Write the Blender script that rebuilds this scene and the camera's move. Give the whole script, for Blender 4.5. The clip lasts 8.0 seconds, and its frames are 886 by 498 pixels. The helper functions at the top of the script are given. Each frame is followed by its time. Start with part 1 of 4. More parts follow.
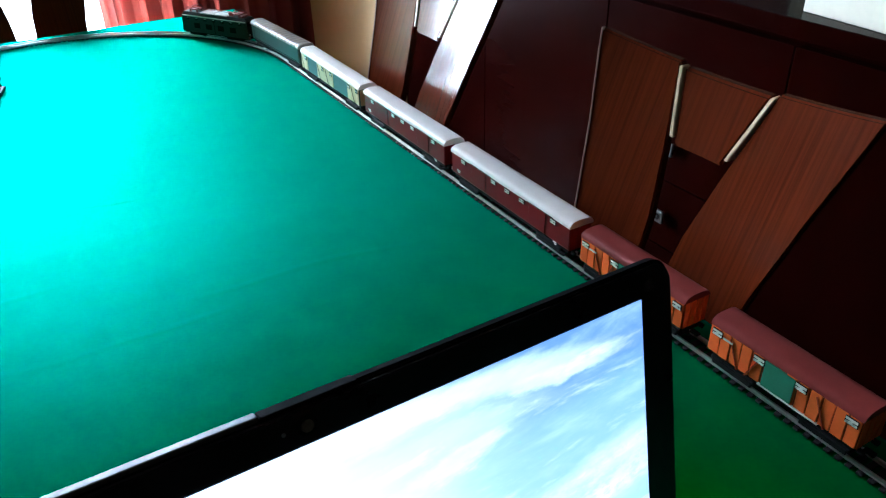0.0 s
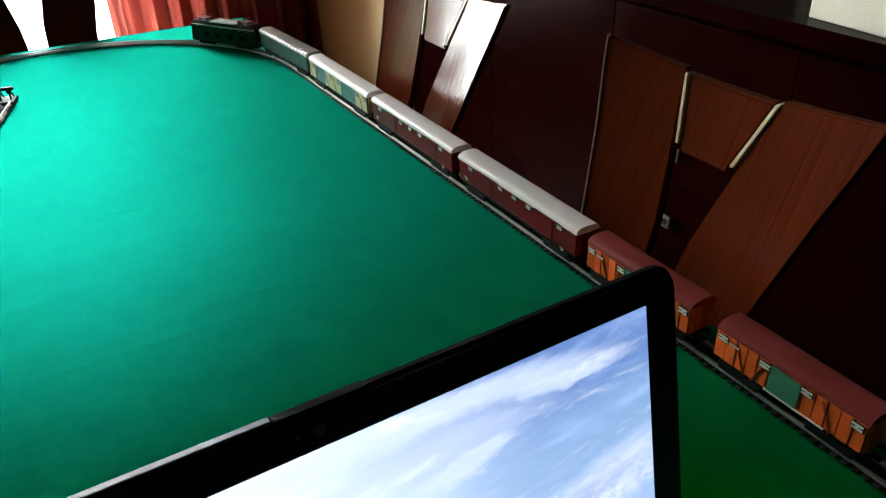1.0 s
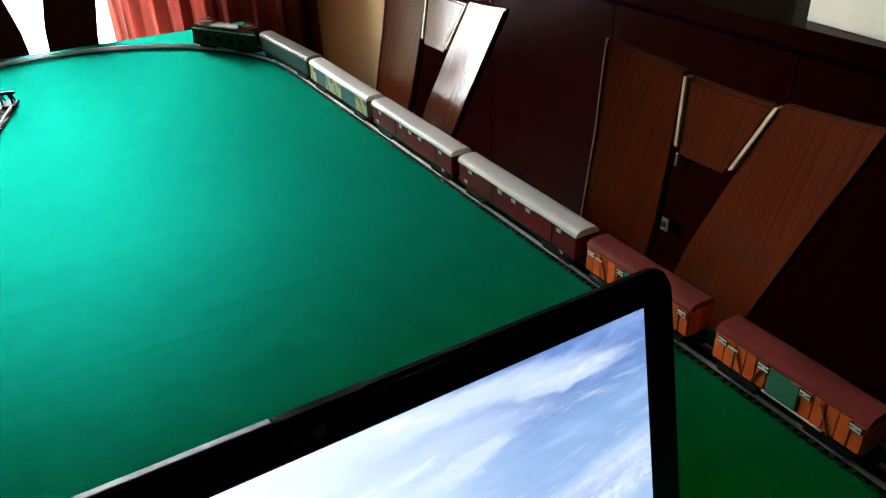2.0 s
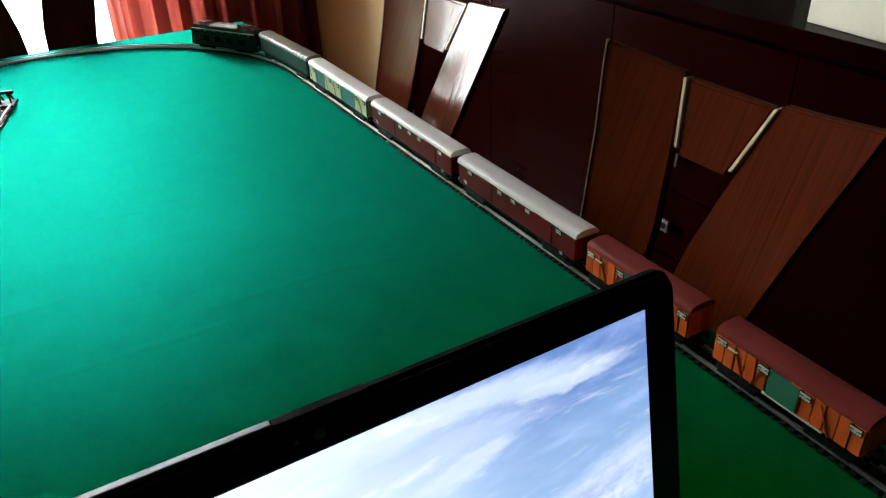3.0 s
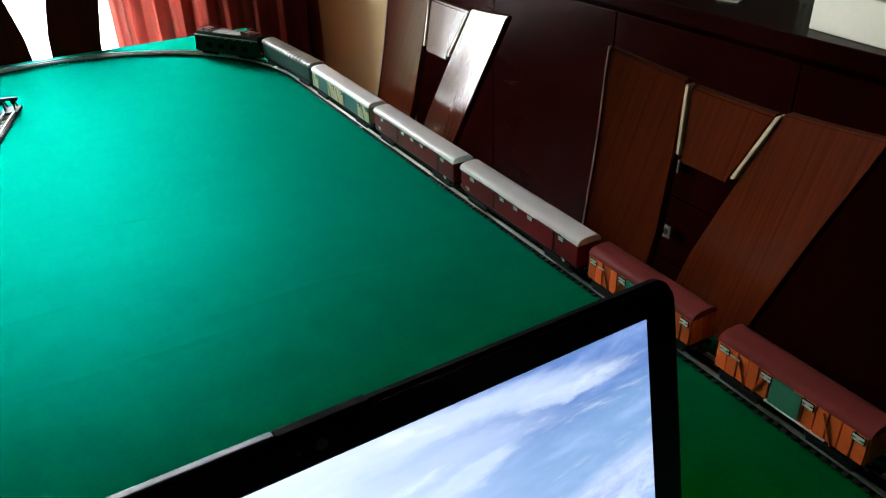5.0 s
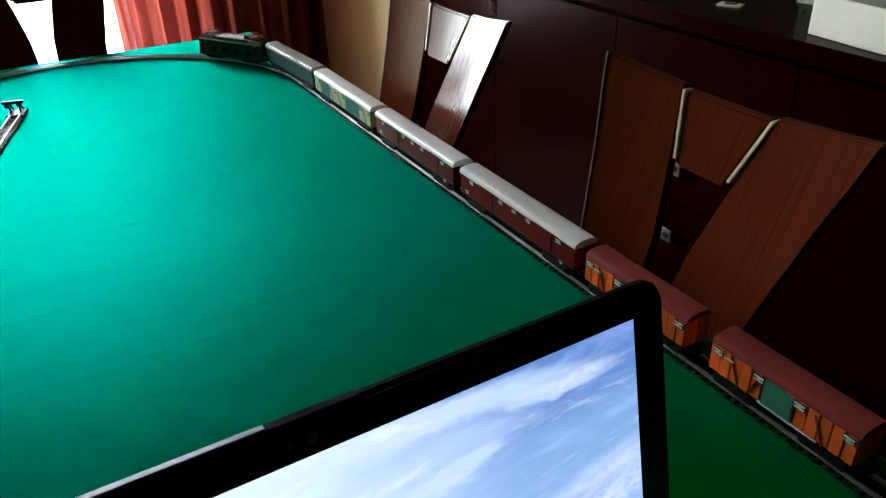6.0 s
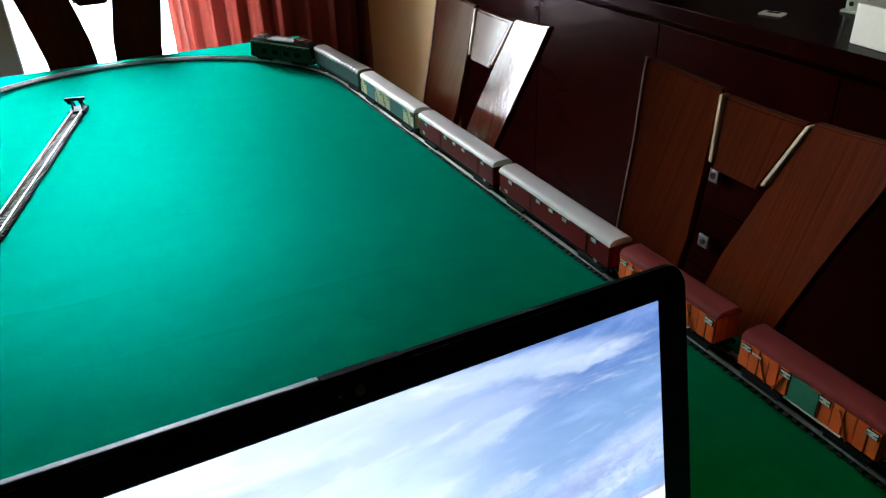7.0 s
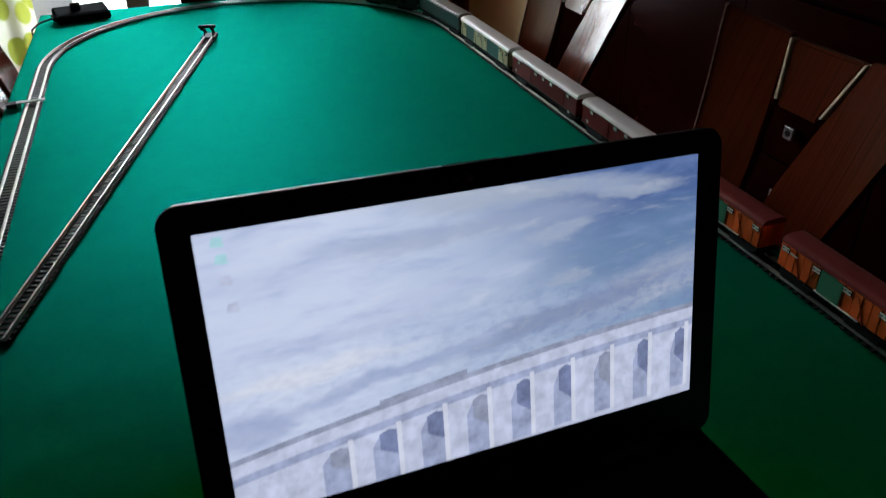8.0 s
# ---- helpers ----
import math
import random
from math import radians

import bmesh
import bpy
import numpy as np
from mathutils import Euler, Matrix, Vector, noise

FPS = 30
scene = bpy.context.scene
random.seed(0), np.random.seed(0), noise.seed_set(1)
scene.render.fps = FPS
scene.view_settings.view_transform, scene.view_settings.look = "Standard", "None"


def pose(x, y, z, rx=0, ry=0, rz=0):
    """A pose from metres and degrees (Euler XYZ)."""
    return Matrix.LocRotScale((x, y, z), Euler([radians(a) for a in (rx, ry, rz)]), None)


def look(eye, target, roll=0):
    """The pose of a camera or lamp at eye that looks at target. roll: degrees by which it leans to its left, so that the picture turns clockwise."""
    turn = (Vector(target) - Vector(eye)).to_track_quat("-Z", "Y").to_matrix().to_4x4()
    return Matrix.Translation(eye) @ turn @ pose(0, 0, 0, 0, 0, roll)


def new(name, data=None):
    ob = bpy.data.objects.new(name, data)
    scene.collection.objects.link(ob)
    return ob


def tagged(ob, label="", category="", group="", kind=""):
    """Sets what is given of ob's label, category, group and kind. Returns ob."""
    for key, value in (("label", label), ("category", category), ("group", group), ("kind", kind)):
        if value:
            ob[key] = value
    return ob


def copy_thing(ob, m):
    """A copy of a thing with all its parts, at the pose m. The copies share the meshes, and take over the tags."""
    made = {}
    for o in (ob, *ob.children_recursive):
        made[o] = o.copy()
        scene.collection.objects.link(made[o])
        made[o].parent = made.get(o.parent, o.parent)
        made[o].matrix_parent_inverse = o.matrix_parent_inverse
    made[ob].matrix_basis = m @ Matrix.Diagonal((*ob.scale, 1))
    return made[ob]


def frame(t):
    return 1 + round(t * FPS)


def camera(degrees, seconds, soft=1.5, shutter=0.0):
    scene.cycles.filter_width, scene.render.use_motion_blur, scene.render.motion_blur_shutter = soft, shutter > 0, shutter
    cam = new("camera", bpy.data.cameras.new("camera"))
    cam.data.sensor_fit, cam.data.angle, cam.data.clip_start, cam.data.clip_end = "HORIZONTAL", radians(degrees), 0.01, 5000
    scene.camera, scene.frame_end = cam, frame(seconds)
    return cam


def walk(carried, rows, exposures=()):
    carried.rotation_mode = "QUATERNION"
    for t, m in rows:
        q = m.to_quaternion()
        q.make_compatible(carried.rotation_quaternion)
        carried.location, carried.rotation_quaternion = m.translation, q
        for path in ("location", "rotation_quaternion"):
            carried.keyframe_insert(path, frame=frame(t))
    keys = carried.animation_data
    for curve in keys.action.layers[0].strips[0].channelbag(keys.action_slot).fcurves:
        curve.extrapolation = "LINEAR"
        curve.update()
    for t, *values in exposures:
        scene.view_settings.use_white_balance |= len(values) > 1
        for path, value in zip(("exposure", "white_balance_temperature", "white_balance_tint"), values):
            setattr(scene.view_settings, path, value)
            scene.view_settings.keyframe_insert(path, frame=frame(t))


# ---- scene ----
cam = camera(60.1, 8.0, soft=1.2, shutter=0.3)
PATH = [
    (0, (-0.487, -0.213, 1.215), (0.371, 1.266, 0.178), -1.3),
    (0.5, (-0.488, -0.216, 1.218), (0.366, 1.271, 0.187), -1.6),
    (1, (-0.49, -0.218, 1.22), (0.355, 1.277, 0.195), -1.8),
    (1.5, (-0.491, -0.221, 1.222), (0.355, 1.278, 0.204), -1.9),
    (3, (-0.491, -0.219, 1.221), (0.359, 1.279, 0.204), -1.7),
    (3.5, (-0.493, -0.217, 1.221), (0.357, 1.283, 0.208), -1.5),
    (4, (-0.493, -0.217, 1.221), (0.356, 1.284, 0.208), -1.8),
    (4.5, (-0.492, -0.217, 1.222), (0.356, 1.287, 0.212), -1.8),
    (6, (-0.489, -0.23, 1.227), (0.351, 1.287, 0.229), -1.8),
    (6.5, (-0.495, -0.239, 1.228), (0.316, 1.296, 0.236), -1.5),
    (7, (-0.507, -0.261, 1.231), (0.251, 1.31, 0.252), -1.9),
    (7.4, (-0.521, -0.298, 1.228), (0.147, 1.321, 0.262), -2.5),
    (7.5, (-0.533, -0.315, 1.226), (0.094, 1.31, 0.243), -2.2),
    (7.6, (-0.542, -0.331, 1.223), (0.059, 1.295, 0.226), -2.3),
    (7.8, (-0.564, -0.372, 1.223), (0.016, 1.248, 0.203), -1.2),
    (8, (-0.586, -0.408, 1.221), (-0.02, 1.209, 0.188), -0.5),
]
walk(cam, [(t, look(eye, target, roll)) for t, eye, target, roll in PATH],
     exposures=[(0, 0.52, 5400, 7), (0.3, 0.36, 6100, 6), (0.6, -0.1, 6700, 7), (1.0, -0.15, 6800, 8), (4.5, -0.2, 6700, 8), (6.0, -0.3, 6200, 8), (7.0, -0.3, 6200, 9), (7.5, -0.12, 6200, 9), (7.8, -0.75, 6300, 8), (8.0, -1.4, 6450, 12)])


# ---- world, light, exposure ----
world = bpy.data.worlds.new("overcast_sky")
scene.world = world
world.use_nodes = True
wn = world.node_tree
sky = wn.nodes.new("ShaderNodeTexSky")
sky.sky_type = 'NISHITA'
sky.sun_disc = False
sky.sun_elevation, sky.sun_rotation = radians(38), radians(-25)
wn.links.new(sky.outputs[0], wn.nodes["Background"].inputs[0])
wn.nodes["Background"].inputs[1].default_value = 0.10

sun_data = bpy.data.lights.new("sun", 'SUN')
sun_data.energy, sun_data.angle, sun_data.color = 0.6, radians(12), (1.0, 0.96, 0.9)
sun = new("sun", sun_data)
sun.matrix_world = look((-2, 8, 6), (-0.6, 2.6, 1.0))

# sky light standing in the window's opening
WX0, WX1, WZ0, WZ1, WALL_Y = -1.34, 0.02, 0.40, 1.85, 2.60
SKY_X0 = -0.92  # the leaf curtain hangs before the rest of the opening
sky_panel = bpy.data.lights.new("window_sky_light", 'AREA')
sky_panel.shape, sky_panel.size, sky_panel.size_y = 'RECTANGLE', WX1 - SKY_X0 - 0.02, WZ1 - WZ0 - 0.02
sky_panel.energy, sky_panel.color = 180.0, (0.86, 0.96, 1.0)
window_light = new("window_sky_light", sky_panel)
window_light.matrix_world = look(((SKY_X0 + WX1) / 2, WALL_Y + 0.19, (WZ0 + WZ1) / 2), ((SKY_X0 + WX1) / 2, 0, (WZ0 + WZ1) / 2))


# ---- materials ----
def material(name, base, rough=0.5, metal=0.0, vary=0.25, scale=20.0, stretch=(1, 1, 1), bump=0.0, bump_scale=80.0,
             coat=0.0, coat_rough=0.1, sheen=0.0, rand=0.0, spec=0.5, emit=None, strength=0.0, translucent=0.0, rough_vary=0.12):
    """A surface with colour, gloss and relief that vary at a large and a small scale."""
    m = bpy.data.materials.new(name)
    m.use_nodes = True
    t = m.node_tree
    n, l = t.nodes, t.links
    b = n["Principled BSDF"]
    co = n.new("ShaderNodeTexCoord")
    mp = n.new("ShaderNodeMapping")
    mp.inputs["Scale"].default_value = stretch
    l.new(co.outputs["Object"], mp.inputs[0])
    big, fine = n.new("ShaderNodeTexNoise"), n.new("ShaderNodeTexNoise")
    big.inputs["Scale"].default_value, big.inputs["Detail"].default_value = scale, 4
    fine.inputs["Scale"].default_value, fine.inputs["Detail"].default_value = scale * 9, 3
    l.new(mp.outputs[0], big.inputs[0]), l.new(mp.outputs[0], fine.inputs[0])
    add = n.new("ShaderNodeMath")
    add.operation = 'MULTIPLY_ADD'
    add.inputs[1].default_value = 0.45
    l.new(fine.outputs[0], add.inputs[0]), l.new(big.outputs[0], add.inputs[2])
    rng = n.new("ShaderNodeMapRange")
    rng.inputs["From Min"].default_value, rng.inputs["From Max"].default_value = 0.4, 1.05
    rng.inputs["To Min"].default_value, rng.inputs["To Max"].default_value = 1 - vary, 1 + vary
    l.new(add.outputs[0], rng.inputs[0])
    val = rng.outputs[0]
    if rand:
        oi, r2, mul = n.new("ShaderNodeObjectInfo"), n.new("ShaderNodeMapRange"), n.new("ShaderNodeMath")
        r2.inputs["To Min"].default_value, r2.inputs["To Max"].default_value = 1 - rand, 1 + rand
        mul.operation = 'MULTIPLY'
        l.new(oi.outputs["Random"], r2.inputs[0]), l.new(r2.outputs[0], mul.inputs[0]), l.new(val, mul.inputs[1])
        val = mul.outputs[0]
    sc = n.new("ShaderNodeVectorMath")
    sc.operation = 'SCALE'
    sc.inputs[0].default_value = base
    l.new(val, sc.inputs["Scale"]), l.new(sc.outputs[0], b.inputs["Base Color"])
    rr = n.new("ShaderNodeMapRange")
    rr.inputs["From Min"].default_value, rr.inputs["From Max"].default_value = 0.3, 0.75
    rr.inputs["To Min"].default_value, rr.inputs["To Max"].default_value = max(0.02, rough * (1 - rough_vary)), min(1, rough * (1 + rough_vary))
    l.new(big.outputs[0], rr.inputs[0]), l.new(rr.outputs[0], b.inputs["Roughness"])
    b.inputs["Metallic"].default_value = metal
    b.inputs["Specular IOR Level"].default_value = spec
    b.inputs["Coat Weight"].default_value, b.inputs["Coat Roughness"].default_value = coat, coat_rough
    b.inputs["Sheen Weight"].default_value = sheen
    if emit:
        b.inputs["Emission Color"].default_value, b.inputs["Emission Strength"].default_value = (*emit, 1), strength
    if bump:
        bn, bp = n.new("ShaderNodeTexNoise"), n.new("ShaderNodeBump")
        bn.inputs["Scale"].default_value, bn.inputs["Detail"].default_value = bump_scale, 4
        bp.inputs["Strength"].default_value, bp.inputs["Distance"].default_value = bump, 0.002
        l.new(mp.outputs[0], bn.inputs[0]), l.new(bn.outputs[0], bp.inputs["Height"]), l.new(bp.outputs[0], b.inputs["Normal"])
    if translucent:
        tr, mx = n.new("ShaderNodeBsdfTranslucent"), n.new("ShaderNodeMixShader")
        mx.inputs[0].default_value = translucent
        l.new(sc.outputs[0], tr.inputs[0])
        l.new(b.outputs[0], mx.inputs[1]), l.new(tr.outputs[0], mx.inputs[2])
        l.new(mx.outputs[0], n["Material Output"].inputs[0])
    return m


FELT = material("green_felt", (0.0, 0.090, 0.0035), 0.95, vary=0.20, scale=26, bump=0.30, bump_scale=260, spec=0.0)
# the nap of the cloth throws green light forwards
fn, fl = FELT.node_tree.nodes, FELT.node_tree.links
nap, nap_mix = fn.new("ShaderNodeBsdfGlossy"), fn.new("ShaderNodeMixShader")
nap.inputs["Color"].default_value, nap.inputs["Roughness"].default_value = (0.003, 0.60, 0.495, 1), 0.66
nap_face, nap_amount = fn.new("ShaderNodeLayerWeight"), fn.new("ShaderNodeMapRange")
nap_face.inputs["Blend"].default_value = 0.5
nap_amount.inputs["From Min"].default_value, nap_amount.inputs["From Max"].default_value = 0.27, 0.55
nap_amount.inputs["To Min"].default_value, nap_amount.inputs["To Max"].default_value = 0.0, 0.268
fl.new(nap_face.outputs["Facing"], nap_amount.inputs[0]), fl.new(nap_amount.outputs[0], nap_mix.inputs[0])
fl.new(fn["Principled BSDF"].outputs[0], nap_mix.inputs[1]), fl.new(nap.outputs[0], nap_mix.inputs[2])
fl.new(nap_mix.outputs[0], fn["Material Output"].inputs[0])
CHAIR_WOOD = material("mahogany_chair", (0.086, 0.0130, 0.0037), 0.135, rough_vary=0.06, vary=0.40, scale=9, stretch=(0.4, 34, 0.35), bump=0.03, bump_scale=60, spec=0.42)
CHAIR_WOOD.node_tree.nodes["Principled BSDF"].inputs["Specular Tint"].default_value = (1.0, 0.80, 0.70, 1)
# pale colour in place of the window's highlight on the chair slat's edge
EDGE_HIGHLIGHT = material("painted_edge_highlight", (0.55, 0.34, 0.26), 0.3, vary=0.2, scale=30, spec=0.5)
CREAM_EDGE = material("pale_wood_edge", (0.80, 0.57, 0.33), 0.45, vary=0.12, scale=30)
SIDEBOARD_WOOD = material("dark_mahogany", (0.0075, 0.0006, 0.0004), 0.20, rough_vary=0.05, vary=0.2, scale=2, stretch=(4, 0.5, 4), spec=0.025)
SIDEBOARD_WOOD.node_tree.nodes["Principled BSDF"].inputs["Specular Tint"].default_value = (1.0, 0.16, 0.13, 1)
TABLE_WOOD = material("dark_table_wood", (0.07, 0.025, 0.014), 0.35, vary=0.4, scale=8, stretch=(5, 0.4, 5))
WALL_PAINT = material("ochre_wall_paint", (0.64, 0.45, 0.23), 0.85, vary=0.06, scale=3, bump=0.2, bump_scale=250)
# unseen walls and ceiling, coloured dark so that little light bounces back
LOW_BOUNCE_PAINT = material("low_bounce_dark_wall", (0.045, 0.025, 0.013), 0.85, vary=0.06, scale=3, bump=0.2, bump_scale=250)
LOW_BOUNCE_CEIL = material("low_bounce_dark_ceiling", (0.045, 0.026, 0.014), 0.6, vary=0.04, scale=3, bump=0.1)
FLOOR_WOOD = material("brown_parquet", (0.045, 0.02, 0.010), 0.35, vary=0.35, scale=4, stretch=(5, 0.6, 5), rand=0.25)
FRAME_PAINT = material("grey_window_frame", (0.10, 0.112, 0.092), 0.5, vary=0.08, scale=10)
SILL_PAINT = material("white_sill", (0.8, 0.8, 0.78), 0.4, vary=0.05, scale=10)
CURTAIN_RED = material("red_curtain", (0.34, 0.082, 0.062), 0.85, vary=0.12, scale=6, stretch=(3, 3, 0.4), bump=0.3, bump_scale=600, translucent=0.20)
RAIL_STEEL = material("nickel_silver_rail", (0.66, 0.63, 0.60), 0.32, metal=0.92, vary=0.15, scale=60)
SLEEPER_PLASTIC = material("black_sleeper_plastic", (0.012, 0.010, 0.011), 0.46, vary=0.3, scale=200, rand=0.3, spec=0.35)
BLACK_PLASTIC = material("black_plastic", (0.008, 0.008, 0.009), 0.6, vary=0.2, spec=0.2, scale=60, bump=0.05, bump_scale=600)
CONTROL_BLACK = material("matt_black_plastic", (0.003, 0.003, 0.004), 0.85, vary=0.2, scale=60, spec=0.02)
BEZEL_BLACK = material("bezel_black", (0.006, 0.006, 0.008), 0.30, vary=0.2, scale=40)
LENS_GREY = material("grey_lens", (0.24, 0.20, 0.16), 0.3, vary=0.4, scale=400)
LID_SILVER = material("silver_lid_rim", (0.085, 0.09, 0.088), 0.5, metal=0.0, spec=0.15, vary=0.08, scale=40)
CHROME = material("brushed_chrome", (0.45, 0.44, 0.44), 0.30, metal=1.0, vary=0.1, scale=120)
CARD_WHITE = material("white_card", (0.86, 0.78, 0.62), 0.6, vary=0.06, scale=12, bump=0.05)
GLASS_GREEN = material("green_glazed_tin", (0.50, 0.52, 0.36), 0.35, vary=0.25, scale=40)
UNDER_BLACK = material("underframe_black", (0.008, 0.0075, 0.0075), 0.75, vary=0.3, scale=150, spec=0.1)
WHEEL_STEEL = material("dark_wheel_steel", (0.20, 0.19, 0.18), 0.4, metal=0.9, vary=0.2, scale=200)
ROOF_CREAM = material("cream_coach_roof", (0.86, 0.77, 0.73), 0.36, vary=0.06, scale=50)
ROOF_GREY = material("grey_brown_ribbed_roof", (0.22, 0.19, 0.16), 0.33, vary=0.12, scale=50)
HATCH_GREY = material("pale_grey_hatch", (0.50, 0.48, 0.46), 0.45, vary=0.15, scale=60)
ROOF_MAROON = material("maroon_van_roof", (0.24, 0.036, 0.032), 0.45, vary=0.12, spec=0.15, scale=50)
COACH_GREEN = material("grey_green_coach_side", (0.030, 0.056, 0.048), 0.4, vary=0.1, spec=0.15, scale=60)
LOCO_GREEN = material("dark_grey_green_loco_side", (0.036, 0.042, 0.036), 0.45, vary=0.1, spec=0.15, scale=60)
COACH_TEAL = material("teal_coach_side", (0.08, 0.17, 0.16), 0.4, vary=0.1, spec=0.15, scale=60)
COACH_YELLOW = material("pale_yellow_door", (0.60, 0.53, 0.31), 0.45, vary=0.1, spec=0.15, scale=60)
COACH_BROWN = material("maroon_brown_coach_side", (0.165, 0.007, 0.010), 0.35, vary=0.12, spec=0.15, scale=60)
VAN_ORANGE = material("orange_van_board", (0.86, 0.145, 0.028), 0.42, vary=0.1, spec=0.15, scale=60, rand=0.22)
VAN_DARK = material("dark_orange_van_body", (0.36, 0.050, 0.018), 0.5, vary=0.15, spec=0.15, scale=60)
VAN_GREEN = material("green_van_door", (0.05, 0.22, 0.13), 0.45, vary=0.1, spec=0.15, scale=60)
MARK_WHITE = material("white_print", (0.75, 0.75, 0.68), 0.5, vary=0.05, scale=60)
WINDOW_DARK = material("dark_window_glaze", (0.02, 0.02, 0.02), 0.12, vary=0.2, scale=60)
EQUIP_RED = material("red_brown_roof_gear", (0.22, 0.045, 0.035), 0.4, vary=0.2, scale=80)
LEAF_CLOTH = material("leaf_print_cloth", (0.80, 0.80, 0.72), 0.8, vary=0.04, scale=8, translucent=0.6)
# large yellow-green leaves printed on the cream cloth
pn, pl = LEAF_CLOTH.node_tree.nodes, LEAF_CLOTH.node_tree.links
p_co, p_map, p_vor, p_ramp, p_mix = (pn.new(k) for k in ("ShaderNodeTexCoord", "ShaderNodeMapping", "ShaderNodeTexVoronoi", "ShaderNodeValToRGB", "ShaderNodeMix"))
p_map.inputs["Scale"].default_value, p_map.inputs["Rotation"].default_value = (15, 1, 9), (0, radians(35), 0)
p_vor.inputs["Scale"].default_value = 1.0
p_ramp.color_ramp.elements[0].position, p_ramp.color_ramp.elements[1].position = 0.44, 0.50
p_ramp.color_ramp.elements[0].color, p_ramp.color_ramp.elements[1].color = (1, 1, 1, 1), (0, 0, 0, 1)
p_mix.data_type = 'RGBA'
p_mix.inputs[6].default_value, p_mix.inputs[7].default_value = (0.80, 0.80, 0.70, 1), (0.48, 0.52, 0.10, 1)
pl.new(p_co.outputs["Object"], p_map.inputs[0]), pl.new(p_map.outputs[0], p_vor.inputs[0])
pl.new(p_vor.outputs["Distance"], p_ramp.inputs[0]), pl.new(p_ramp.outputs[0], p_mix.inputs[0])
for nd in list(pn):
    if nd.type == 'BSDF_PRINCIPLED':
        pl.new(p_mix.outputs[2], nd.inputs["Base Color"])
    elif nd.type == 'BSDF_TRANSLUCENT':
        pl.new(p_mix.outputs[2], nd.inputs["Color"])
CABLE_BLACK = material("black_cable", (0.01, 0.01, 0.01), 0.45, vary=0.1)
CLEAR_CLIP = material("milky_plastic", (0.55, 0.58, 0.55), 0.3, vary=0.1)
SEAT_CLOTH = material("dark_seat_leather", (0.03, 0.012, 0.010), 0.45, vary=0.25, scale=30, bump=0.1)

GLASS = bpy.data.materials.new("window_glass")
GLASS.use_nodes = True
gb = GLASS.node_tree.nodes["Principled BSDF"]
gb.inputs["Transmission Weight"].default_value, gb.inputs["Roughness"].default_value, gb.inputs["IOR"].default_value = 1.0, 0.0, 1.45


